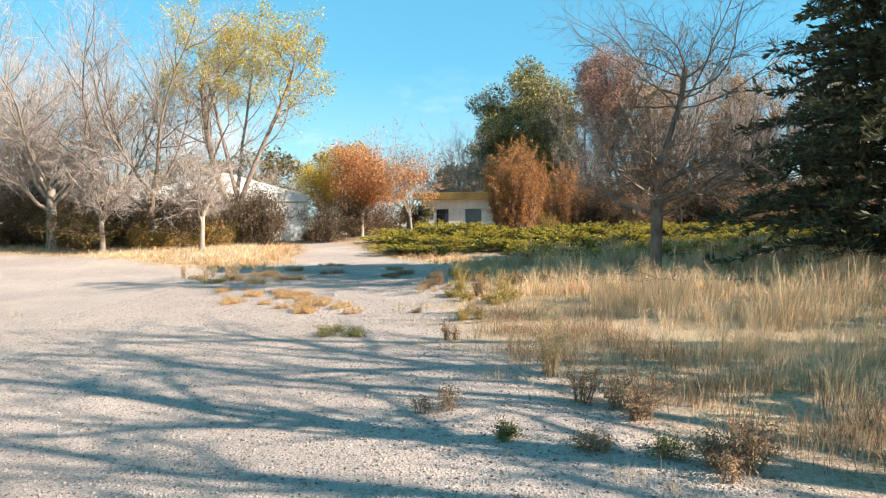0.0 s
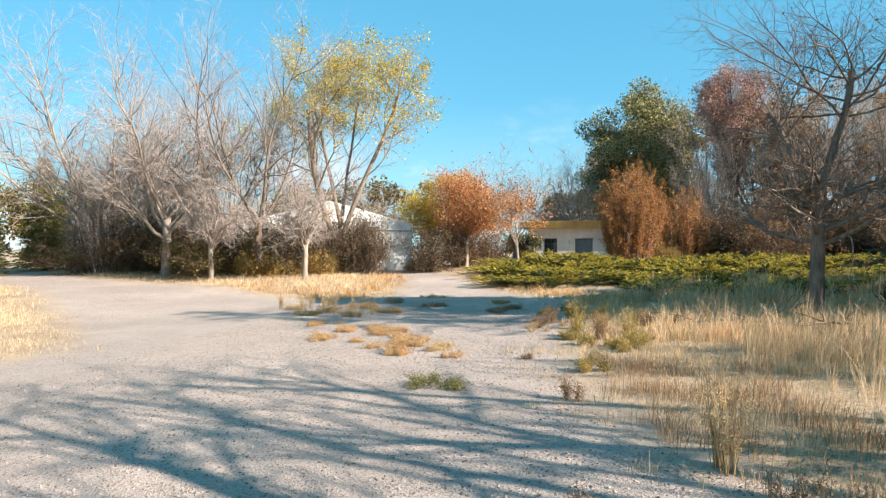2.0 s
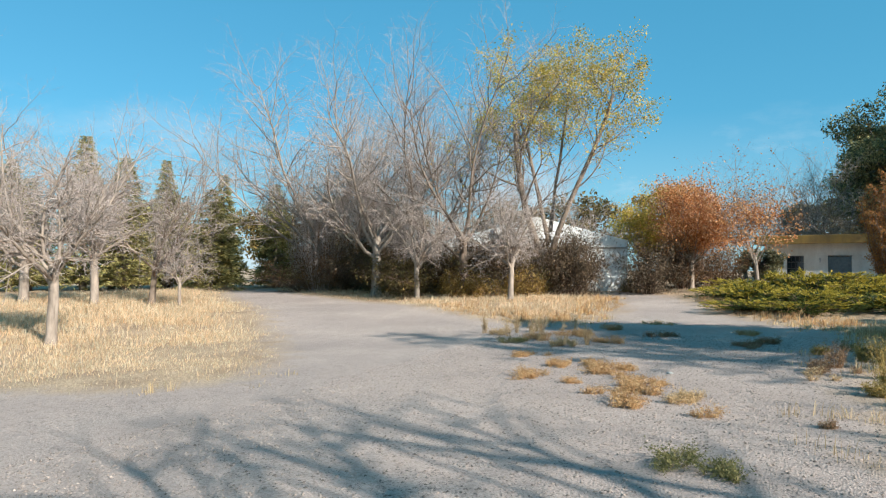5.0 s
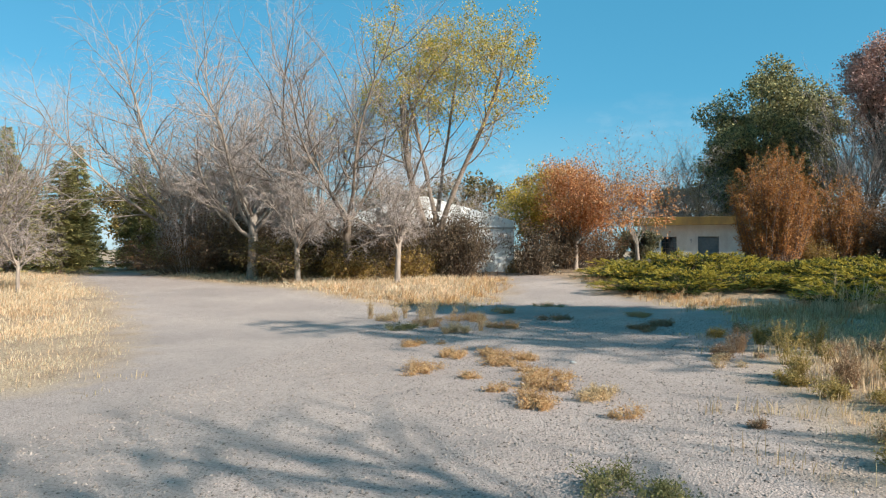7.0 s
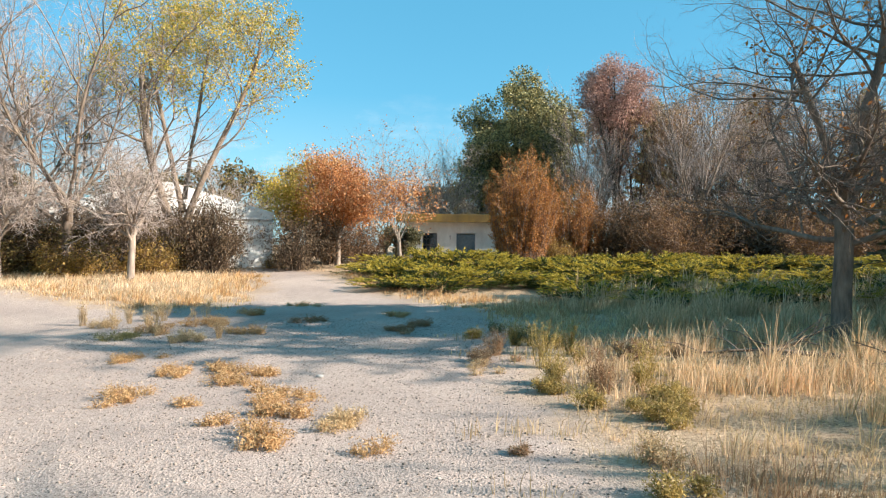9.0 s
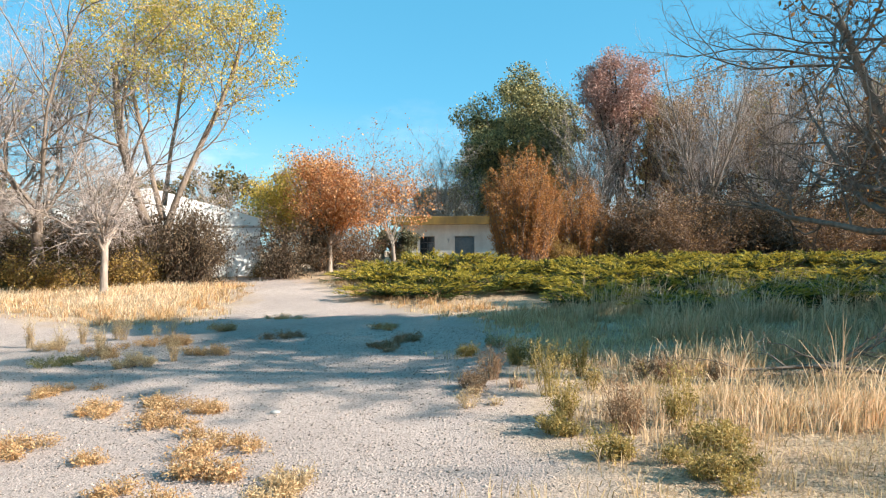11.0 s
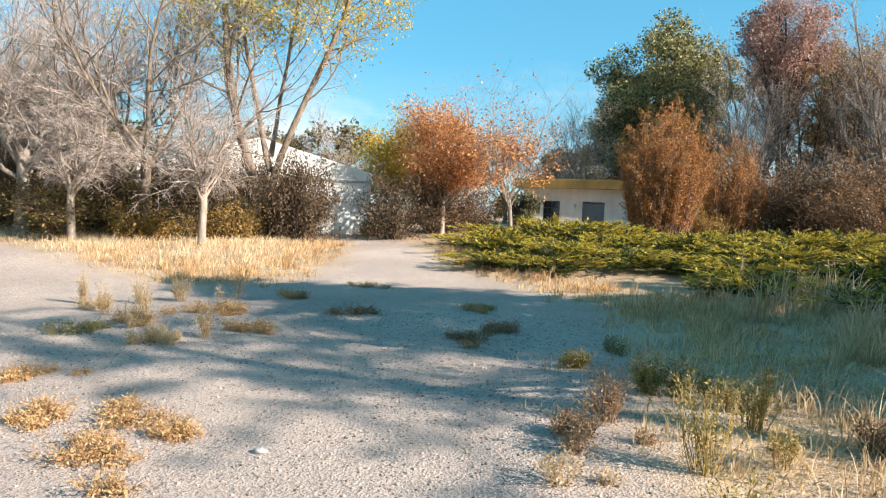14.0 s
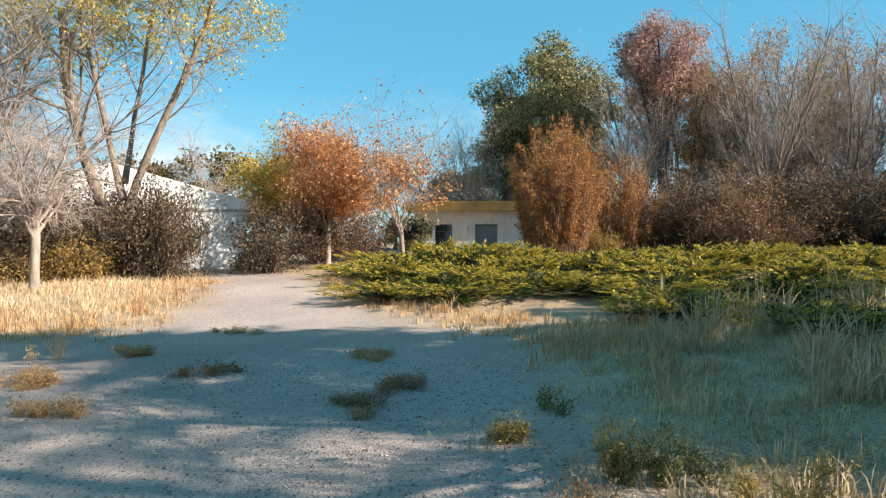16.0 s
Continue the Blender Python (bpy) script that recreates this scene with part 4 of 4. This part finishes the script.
def clump_tree(name, x, y, label, seed, tall, crown, mat, count, size, bark, trunk_h, lumps=60, group=WOODS, lo=0.45, lump=1.0, skirt=0):
    """A broad evergreen: limbs to leaf clumps over a lumpy crown. crown: half sizes."""
    rng = np.random.default_rng(seed)
    t = thing(name, x, y, label, "tree", group)
    d = unit(rng.normal(0, 1, (lumps, 3)))
    c = d * np.array(crown) * rng.uniform(lo, 1.0, (lumps, 1)) ** 0.6 + np.array([0, 0, tall - crown[2]])
    lines = []
    for p in c:
        s = np.array([0, 0, trunk_h * rng.uniform(0.6, 1.4)])
        f = np.linspace(0, 1, 6)[:, None]
        pts = s + (p - s) * f + np.array([0, 0, 1.0]) * np.sin(f * 3.14) * 0.4
        pts[:, :2] += rng.normal(0, 0.1, (6, 2))
        lines.append((pts, np.linspace(0.09, 0.02, 6)))
    trunk = [(np.stack([rng.normal(0, 0.06, 6), rng.normal(0, 0.06, 6), np.linspace(-0.2, tall * 0.6, 6)], 1), np.linspace(0.34, 0.14, 6))]
    v1, f1 = tubes(trunk, 9)
    v2, f2 = tubes(lines, 4)
    child("trunk", mesh_of("trunk", np.concatenate([v1, v2]), [np.concatenate([f1, f2 + len(v1)])], [bark]), t)
    who = rng.integers(0, lumps, count)
    rad = rng.uniform(0.8, 1.5, lumps)[who][:, None] * lump * crown[0] / 4.2
    o = unit(rng.normal(0, 1, (count, 3)))
    p = c[who] + o * rad * rng.uniform(0.4, 1.05, (count, 1)) * np.array([1, 1, 0.75])
    if skirt:
        q, w = along(rng, lines, skirt, 0.35, 0.1)
        p, o = np.concatenate([p, q]), np.concatenate([o, w])
    v, f = leaves(rng, p, o, size, 0.25)
    child("crown", mesh_of("crown", v, [f], [mat]), t)
    return t


clump_tree("evergreen_tree", 6.9, 55, "broad dark evergreen tree with sunlit yellowish top", 81, 13.2, (4.6, 4.2, 6.0), M_LEAF_EUC, 110000, 0.18, M_BARK_DARK, 5, 150, lo=0.2, lump=0.9)
clump_tree("pink_leaved_tree", 12.0, 48, "tall tree with dusty pink-brown leaves", 82, 12.4, (2.4, 2.3, 2.3), M_LEAF_PINK, 21000, 0.13, M_BARK_DARK, 6, 60, skirt=9000, lump=1.3)
clump_tree("evergreen_shrub", -1.65, 41.6, "dark green evergreen shrub against the house wall", 86, 1.75, (1.1, 0.9, 0.8), M_NEEDLE, 6000, 0.12, M_BARK_DARK, 0.3, 26, "")
ASCEND = dict(trunk=2.2, radius=0.2, sides=[8, 6, 5, 4, 3], split=3, fuzz=0.1, levels=[
    dict(n=5, wander=0.05, up=0.05, taper=0.75),
    dict(n=8, count=11, ratio=3.3, angle=26, wander=0.06, up=0.10, taper=0.2, thick=0.45, fade=0.1, **{"from": 0.5}),
    dict(n=6, count=12, ratio=0.38, angle=34, wander=0.12, up=0.12, taper=0.25, thick=0.40, **{"from": 0.2}),
    dict(n=4, count=8, ratio=0.42, angle=34, wander=0.1, up=0.08, taper=0.3, thick=0.42, **{"from": 0.15}),
    dict(n=2, count=6, ratio=0.5, angle=38, wander=0.12, up=0.05, taper=0.3, thick=0.5, **{"from": 0.15})])
asc = tree("bare_tree", 13.8, 40.0, "tall leafless tree of many steep grey stems", ASCEND, 91, M_BARK_GREY, M_TWIG_PALE, group=WOODS)
brown = tree("brown_leaved_tree", 17.5, 45.0, "tall tree holding thin brown autumn leaves", ASCEND, 92, M_BARK_DARK, M_TWIG_BROWN, [(M_SHRUB_FAWN, 17000, 0.12, lambda p, rng: rng.uniform(0, 1, len(p)) < np.clip((p[:, 2] - 3) / 5, 0.1, 1))], group=WOODS)
for x, y, turn, s in ((9.8, 46, 30, 0.85), (23, 38, 200, 0.95), (18, 41.5, 90, 0.95), (11.5, 50, 10, 1.05), (20.5, 43.5, 260, 1.0)):
    copy_thing(asc, pose(x, y, float(land(x, y)), 0, 0, turn) @ Matrix.Diagonal((s, s, s, 1)))
for x, y, turn, s in ((21.5, 47, 100, 1.05), (25, 43, 220, 1.0), (15, 52, 10, 1.1), (29, 38, 60, 1.0), (22, 33, 150, 0.8), (16.0, 46.5, 310, 0.95), (18.5, 49.5, 45, 1.1)):
    copy_thing(brown, pose(x, y, float(land(x, y)), 0, 0, turn) @ Matrix.Diagonal((s, s, s, 1)))
wood_con = conifer("woodland_conifer", 17, 54, "dark conifer standing among the leafless trees", 63, 11.0, 2.6, 170, M_NEEDLE_OLIVE, M_BARK_DARK, 0.5, 9, 8, 0.8, WOODS)
for x, y, s in ((23, 52, 1.0), (28, 47, 0.95), (32, 41, 1.0), (11, 60, 0.9)):
    copy_thing(wood_con, pose(x, y, float(land(x, y)), 0, 0, x * 50) @ Matrix.Diagonal((s, s, s, 1)))

# far trees behind the barn and house
FAR = "far leafless trees"
for x, y, turn, s, src in ((-14, 56, 10, 0.75, tall), (-20, 58, 70, 0.75, tall), (-8, 60, 130, 0.7, tall2), (-3, 58, 20, 0.75, tall2), (0.5, 56, 250, 0.8, tall), (-26, 52, 190, 0.75, tall), (-33, 54, 100, 0.7, tall), (2.6, 52, 310, 0.75, tall2)):
    tagged(copy_thing(src, pose(x, y, float(land(x, y)), 0, 0, turn) @ Matrix.Diagonal((s, s, s * 0.9, 1))), "leafless grey tree beyond the buildings", "tree", FAR)
far_green = clump_tree("far_tree", -9.5, 62, "rounded far tree with yellow-green leaves", 84, 8.0, (3.2, 3.0, 3.0), M_LEAF_GOLD, 6000, 0.3, M_BARK_GREY, 3, 30, FAR)
far_grey = clump_tree("far_tree", -16.5, 60, "rounded far tree with dull brown-green leaves", 85, 7.5, (4.2, 3.0, 3.0), M_SHRUB_OLIVE, 7000, 0.3, M_BARK_GREY, 3, 34, FAR)
for x, y, s in ((-24, 64, 1.0), (-36, 62, 1.1), (-45, 56, 1.1), (-54, 48, 1.1), (2, 68, 0.9), (-60, 36, 1.1)):
    copy_thing(far_grey, pose(x, y, float(land(x, y)), 0, 0, x * 31) @ Matrix.Diagonal((s, s, s, 1)))

# ---- fallen wood, a stone and a far fence ----
def dead_branch(x, y, turn, seed, size):
    rng = np.random.default_rng(seed)
    t = thing("fallen_branch", x, y, "dead grey fallen branch lying in dry grass", "branch", "fallen branches")
    out = grow(rng, np.array([0, 0, 0.06]), np.array([math.cos(turn), math.sin(turn), 0.06]), size, 0.035, [
        dict(n=7, wander=0.1, up=-0.005, taper=0.4),
        dict(n=5, count=7, ratio=0.5, angle=42, wander=0.15, up=0.0, taper=0.3, thick=0.5, **{"from": 0.2}),
        dict(n=3, count=4, ratio=0.5, angle=40, wander=0.15, up=0.02, taper=0.3, thick=0.5, **{"from": 0.2})])
    a, b = wood(out, [6, 4, 3], 1)
    for v, f in (a, b):
        v[:, 2] = np.maximum(v[:, 2], 0.0)
    child("limb", mesh_of("limb", a[0], [a[1]], [M_BARK_GREY]), t)
    child("twigwork", mesh_of("twigwork", b[0], [b[1]], [M_BARK_GREY]), t)


for x, y, turn, seed, size in ((4.2, 14.2, 2.9, 501, 1.9), (5.9, 14.3, 0.4, 502, 1.6), (6.6, 13.6, 2.6, 503, 1.8), (3.4, 14.6, 0.2, 504, 1.2), (5.2, 13.8, 3.4, 505, 1.4)):
    dead_branch(x, y, turn, seed, size)


def make_stone(x, y, seed, size):
    rng = np.random.default_rng(seed)
    t = thing("stone", x, y, "single whitish stone lying on the gravel", "stone")
    bm = bmesh.new()
    bmesh.ops.create_icosphere(bm, subdivisions=2, radius=size)
    for v in bm.verts:
        v.co = Vector((v.co.x * 1.3, v.co.y * 0.8, max(v.co.z * 0.55, -0.4 * size))) * rng.uniform(0.9, 1.08)
        v.co.z += size * 0.35
    part("rock", bm, M_CONCRETE, t)


make_stone(-2.33, 14.2, 511, 0.04)


def make_fence():
    t = thing("fence", -31, 40.5, "old grey wooden post-and-rail fence", "fence")
    for k in range(5):
        h = float(land(-31 + k * 1.3, 40.5)) - float(land(-31, 40.5))
        part("post", box(0.11, 0.11, 1.35 - 0.06 * (k % 2), (k * 1.3, 0, h - 0.1), 0.02), M_BARK_GREY, t)
    for z in (0.5, 0.95):
        part("rail", box(5.4, 0.05, 0.09, (2.6, -0.06, z), 0.01), M_BARK_GREY, t)


make_fence()

# ---- weeds on the gravel ----
def weed(name, x, y, label, seed, wide, tall, leaf, stems=26, per=40, size=0.026):
    rng = np.random.default_rng(seed)
    t = thing(name, x, y, label, "weed", "weeds on the gravel")
    lines = []
    hubs = [(0.0, 0.0, 1.0)] + [(rng.normal(0, wide * 0.55), rng.normal(0, wide * 0.45), rng.uniform(0.4, 0.8)) for _ in range(4 if wide > 0.28 and tall < 0.3 else 1)]
    for hx, hy, hs in hubs:
        for k in range(max(8, int(stems * hs / 2))):
            a, r = rng.uniform(0, 6.283), wide * hs * rng.uniform(0.15, 0.75)
            p0 = np.array([hx + 0.3 * r * math.cos(a), hy + 0.3 * r * math.sin(a), -0.02])
            p2 = np.array([hx + r * math.cos(a), hy + r * math.sin(a), tall * hs * rng.uniform(0.3, 1.15)])
            f = np.linspace(0, 1, 5)[:, None]
            lines.append((p0 + (p2 - p0) * f + np.array([0, 0, 1]) * np.sin(f * 3.14) * tall * 0.2 + rng.normal(0, 0.014, (5, 3)), np.linspace(0.0035, 0.0012, 5)))
    v, f = tubes(lines, 3)
    child("stalk", mesh_of("stalk", v, [f], [leaf]), t)["kind"] = "stuff"
    p, d = along(rng, lines, len(lines) * per, 0.02, 0.2)
    v, f = leaves(rng, p, d, size, 0.0, 0.35)
    child("foliage", mesh_of("foliage", v, [f], [leaf]), t)["kind"] = "stuff"
    return t


WEEDS = [(-4.2, 13.1, 0.55, 0.22, "r"), (-3.55, 14.6, 0.5, 0.2, "r"), (-2.6, 13.1, 0.38, 0.2, "r"), (-2.55, 12.45, 0.38, 0.26, "r"), (-2.94, 13.5, 0.3, 0.16, "r"), (-3.4, 13.85, 0.42, 0.2, "r"), (-3.07, 14.4, 0.32, 0.15, "r"), (-4.15, 14.6, 0.36, 0.18, "r"), (-2.45, 11.55, 0.36, 0.24, "r"), (-1.8, 12.1, 0.4, 0.16, "s"),
         (-1.48, 11.2, 0.3, 0.16, "r"), (-0.4, 11.05, 0.14, 0.08, "b"), (-1.6, 9.4, 0.42, 0.2, "g"), (-1.2, 9.2, 0.25, 0.16, "g"), (-0.45, 13.95, 0.3, 0.26, "s"),
         (-3.5, 12.85, 0.3, 0.1, "r"), (-6.2, 17.3, 0.55, 0.2, "g"), (-2.9, 12.1, 0.25, 0.14, "r"), (0.05, 8.7, 0.22, 0.32, "b"), (0.02, 5.4, 0.3, 0.3, "b"),
         (0.45, 4.65, 0.16, 0.2, "g"), (0.95, 4.4, 0.3, 0.2, "b"), (1.45, 4.2, 0.3, 0.2, "g"), (1.05, 6.45, 0.42, 0.85, "s"), (1.5, 4.95, 0.4, 0.4, "b"), (1.15, 5.4, 0.35, 0.4, "b"), (1.85, 3.95, 0.4, 0.35, "b"), (0.4, 14.2, 0.45, 0.62, "y"), (0.3, 13.3, 0.3, 0.4, "y"), (1.15, 12.9, 0.45, 0.6, "y"), (-0.1, 15.1, 0.4, 0.45, "b"), (0.9, 15.0, 0.4, 0.5, "y"),
         (1.0, 11.8, 0.36, 0.28, "y"), (0.55, 15.8, 0.35, 0.34, "g"), (0.5, 10.6, 0.3, 0.3, "s"), (-5.2, 15.6, 0.35, 0.12, "r"), (-5.4, 19.2, 0.5, 0.25, "r"), (-7.2, 19.3, 0.45, 0.3, "s"),
         (0.2, 17.6, 0.25, 0.25, "g"), (-1.4, 20.4, 0.4, 0.15, "r"), (-3.9, 22.8, 0.4, 0.14, "s"),
         (-6.4, 20.4, 0.35, 0.5, "s"), (-5.7, 20.9, 0.3, 0.45, "s"), (-7.8, 19.9, 0.25, 0.6, "s"), (-7.0, 20.1, 0.25, 0.6, "s"), (-6.85, 19.05, 0.22, 0.55, "s"), (-6.2, 19.05, 0.24, 0.55, "s"), (-4.45, 17.5, 0.2, 0.45, "s"), (-5.6, 17.8, 0.2, 0.4, "s"), (-4.95, 19.2, 0.4, 0.26, "r"), (-4.0, 18.0, 0.4, 0.24, "r"), (-1.3, 18.0, 0.35, 0.2, "b"), (-0.2, 16.7, 0.24, 0.26, "y"), (0.3, 15.9, 0.3, 0.4, "y"), (0.4, 12.3, 0.3, 0.3, "y"), (0.15, 13.0, 0.28, 0.25, "y"), (1.2, 12.4, 0.35, 0.3, "y"), (0.69, 12.95, 0.32, 0.55, "b"), (0.4, 10.75, 0.3, 0.3, "s"), (0.3, 10.1, 0.28, 0.25, "y"), (-0.3, 14.7, 0.34, 0.3, "b"), (1.7, 14.5, 0.35, 0.35, "b"), (-5.9, 18.2, 0.45, 0.25, "r"), (-4.7, 20.9, 0.5, 0.26, "r"), (-3.2, 19.6, 0.45, 0.2, "b"), (-1.0, 18.6, 0.4, 0.22, "b"), (-4.9, 17.2, 0.35, 0.3, "s")]
KIND = {"y": (M_WEED_GOLD, "yellow-green bushy weed at the gravel's edge"), "r": (M_RED_STRAW, "russet-brown dried weed clump on pale gravel"), "s": (M_STRAW, "straw-yellow dried weed on pale gravel"),
        "g": (M_WEED_GREEN, "grey-green weed clump on pale gravel"), "b": (M_WEED_BROWN, "brown withered weed at the gravel's edge")}
for k, (x, y, w, h, c) in enumerate(WEEDS):
    weed("weed", x, y, KIND[c][1], 200 + k, w * 0.85, h * (0.85 if h > 0.3 else 0.62), KIND[c][0], 64 if c == "y" else 60 if w > 0.3 else 34, 34 if c == "y" else 26)


# ---- dry grass ----
def grass_field(name, label, seed, count, x0, x1, y0, y1, keep, height, width, mat, bend=0.42, bunch=14, loose=0.07):
    """Bunches of blades where keep(x, y, off, rng) is true; height and width are functions of the place."""
    rng = np.random.default_rng(seed)
    x, y = rng.uniform(x0, x1, count // bunch), rng.uniform(y0, y1, count // bunch)
    off = off_gravel(x, y)
    k = keep(x, y, off, rng)
    x, y, off = x[k], y[k], off[k]
    h = np.repeat(height(x, y, off, rng) * rng.uniform(0.6, 1.25, len(x)), bunch)
    g = np.repeat(rng.uniform(0.4, 1.8, len(x)) * loose, bunch)
    ox, oy = rng.normal(0, 1, len(g)) * g, rng.normal(0, 1, len(g)) * g
    x, y = np.repeat(x, bunch) + ox, np.repeat(y, bunch) + oy
    way = np.arctan2(oy + 0.6 * g * rng.normal(0.15, 0.8, len(g)), ox + 0.6 * g * rng.normal(0.7, 0.8, len(g)))
    v, q, t = blades(rng, x, y, h * rng.uniform(0.35, 1.15, len(x)) , width(x, y), bend, way)
    return stuff(name, label, "grass", v, [q, t], mat)


def near_width(x, y):
    return np.clip(0.0010 * np.hypot(x, np.minimum(y, 30) - 5), 0.004, 0.018)


def right_keep(x, y, off, rng):
    patch = wave(x, y, 1.1, 0.4) + 0.6 * wave(x, y, 0.35, 1.4)
    bare = (wave(x, y, 1.7, 2.0) > 0.35) & (y < 12.5)
    dens = np.clip((off - 0.25) / np.where((y > 9) & (y < 17), 2.0, 1.5), 0, 1) * np.clip(0.30 + 1.3 * patch, 0.03, 1) * np.where(bare, 0.15, 1) * (np.interp(y, [3, 8, 10, 13, 14.5, 17, 19.5], [0.6, 0.6, 0.75, 0.7, 0.35, 0.3, 0.62]))
    return (rng.uniform(0, 1, len(x)) < dens) & (np.abs(x) < 2 + 0.75 * y)


def right_height(x, y, off, rng):
    return (0.12 + np.interp(y, [8, 10, 13, 16, 19], [0.46, 0.46, 0.42, 0.32, 0.46]) * np.clip(off / 2.6, 0, 1) * np.clip(0.75 + 0.6 * wave(x, y, 0.8, 1.0), 0.25, 1.4)) * rng.uniform(0.35, 1.3, len(x))


for name, label, seed, count, mat in (("tall_grass", "tall pale dry grass beside the gravel", 301, 330000, M_PALE_STRAW), ("straw_grass", "tall straw-coloured dry grass beside the gravel", 302, 250000, M_STRAW)):
    grass_field(name, label, seed, count, -0.2, 13.5, 2.5, 22.8, lambda x, y, o, r: right_keep(x, y, o, r) & (r.uniform(0, 1, len(x)) < 0.75), right_height, near_width, mat, 0.55, 18, 0.055)
grass_field("short_grass", "short matted dry grass between the taller tufts", 308, 120000, -0.2, 10, 2.5, 22.5,
            lambda x, y, o, r: (r.uniform(0, 1, len(x)) < np.clip((o - 0.1) / 1.0, 0, 1) * np.clip(0.6 + 0.8 * wave(x, y, 0.5, 4.0), 0.1, 1)) & (np.abs(x) < 2 + 0.75 * y),
            lambda x, y, o, r: 0.11 * r.uniform(0.5, 1.5, len(x)), near_width, M_STRAW, 1.1, 12, 0.1)
grass_field("withered_stalks", "thin brown withered stalks along the gravel", 307, 42000, 0.4, 4.5, 3.2, 10.5,
            lambda x, y, o, r: r.uniform(0, 1, len(x)) < np.clip(o / 0.7, 0, 1) * np.clip((2.6 - o) / 1.2, 0, 1) * np.clip(0.45 + 1.2 * (wave(x, y, 0.6, 2.2) + 0.4 * wave(x, y, 0.22, 0.3)), 0.02, 1),
            lambda x, y, o, r: 0.24 * r.uniform(0.4, 1.25, len(x)), lambda x, y: np.full(len(x), 0.0045), M_WEED_BROWN, 0.55, 12, 0.08)
for mat, tone, seed in ((M_MEADOW, "straw-coloured", 303), (M_PALE_STRAW, "bleached pale", 306)):
    grass_field("meadow_grass", "short " + tone + " dry grass under the bare trees", seed, 240000, -32, -5, 8, 36,
                lambda x, y, o, r: r.uniform(0, 1, len(x)) < np.clip((o - 0.05) / 2.0, 0, 1) * np.clip(0.55 + 0.9 * (wave(x, y, 1.7, 3.0) + 0.6 * wave(x, y, 0.45, 1.0)), 0.15, 1) * np.where(np.hypot(x, y - 8) < 14, 1.0, 0.8),
                lambda x, y, o, r: (0.075 + 0.17 * np.clip(o / 2.5, 0, 1) * smooth(12, 22, np.hypot(x, y - 8))) * r.uniform(0.5, 1.4, len(x)), lambda x, y: np.clip(0.0007 * np.hypot(x + 1, y - 5), 0.005, 0.016), mat, 0.8, 6, 0.2)
grass_field("russet_grass", "russet dry grass along the edge of the gravel", 304, 48000, -12, 8, 18.5, 30.5,
            lambda x, y, o, r: (r.uniform(0, 1, len(x)) < np.clip(o / 0.9, 0, 1) * np.clip(2.2 - o, 0, 1)),
            lambda x, y, o, r: (0.1 + 0.12 * np.clip(o, 0, 1)) * r.uniform(0.5, 1.3, len(x)), lambda x, y: np.full(len(x), 0.014), M_RED_STRAW)
grass_field("sparse_grass", "sparse dry grass tufts on the gravel's edge", 305, 60000, -9, 3, 3, 24,
            lambda x, y, o, r: (r.uniform(0, 1, len(x)) < np.clip(1 - np.abs(o + 0.1) / 0.9, 0, 1) * np.clip(wave(x, y, 0.7, 5.0) * 1.4 - 0.1, 0, 1)),
            lambda x, y, o, r: 0.14 * r.uniform(0.4, 1.3, len(x)), near_width, M_STRAW)


# ---- pebbles ----
def make_pebbles():
    rng = np.random.default_rng(401)
    n = 60000
    x, y = rng.uniform(-7, 2.5, n), 3 + 17 * rng.uniform(0, 1, n) ** 1.3
    k = (off_gravel(x, y) < 0.1) & (np.abs(x) < 2 + 0.7 * y)
    x, y = x[k], y[k]
    n = len(x)
    s = 0.005 + 0.013 * rng.uniform(0, 1, n) ** 3
    base = np.array([(1, 0, 0), (0, 1, 0), (-1, 0, 0), (0, -1, 0), (0, 0, 0.7), (0, 0, -0.4)], float)
    v = base[None] * s[:, None, None] * rng.uniform(0.6, 1.4, (n, 6, 1))
    a = rng.uniform(0, 6.283, n)
    ca, sa = np.cos(a)[:, None], np.sin(a)[:, None]
    v = np.stack([v[..., 0] * ca - v[..., 1] * sa, v[..., 0] * sa + v[..., 1] * ca, v[..., 2]], -1)
    v = v + np.stack([x, y, land(x, y) + 0.001], 1)[:, None]
    f = np.array([(0, 1, 4), (1, 2, 4), (2, 3, 4), (3, 0, 4), (1, 0, 5), (2, 1, 5), (3, 2, 5), (0, 3, 5)])
    stuff("pebbles", "loose grey pebbles scattered over the gravel", "pebbles", v.reshape(-1, 3), [(np.arange(n)[:, None, None] * 6 + f).reshape(-1, 3)], M_STONE)


make_pebbles()
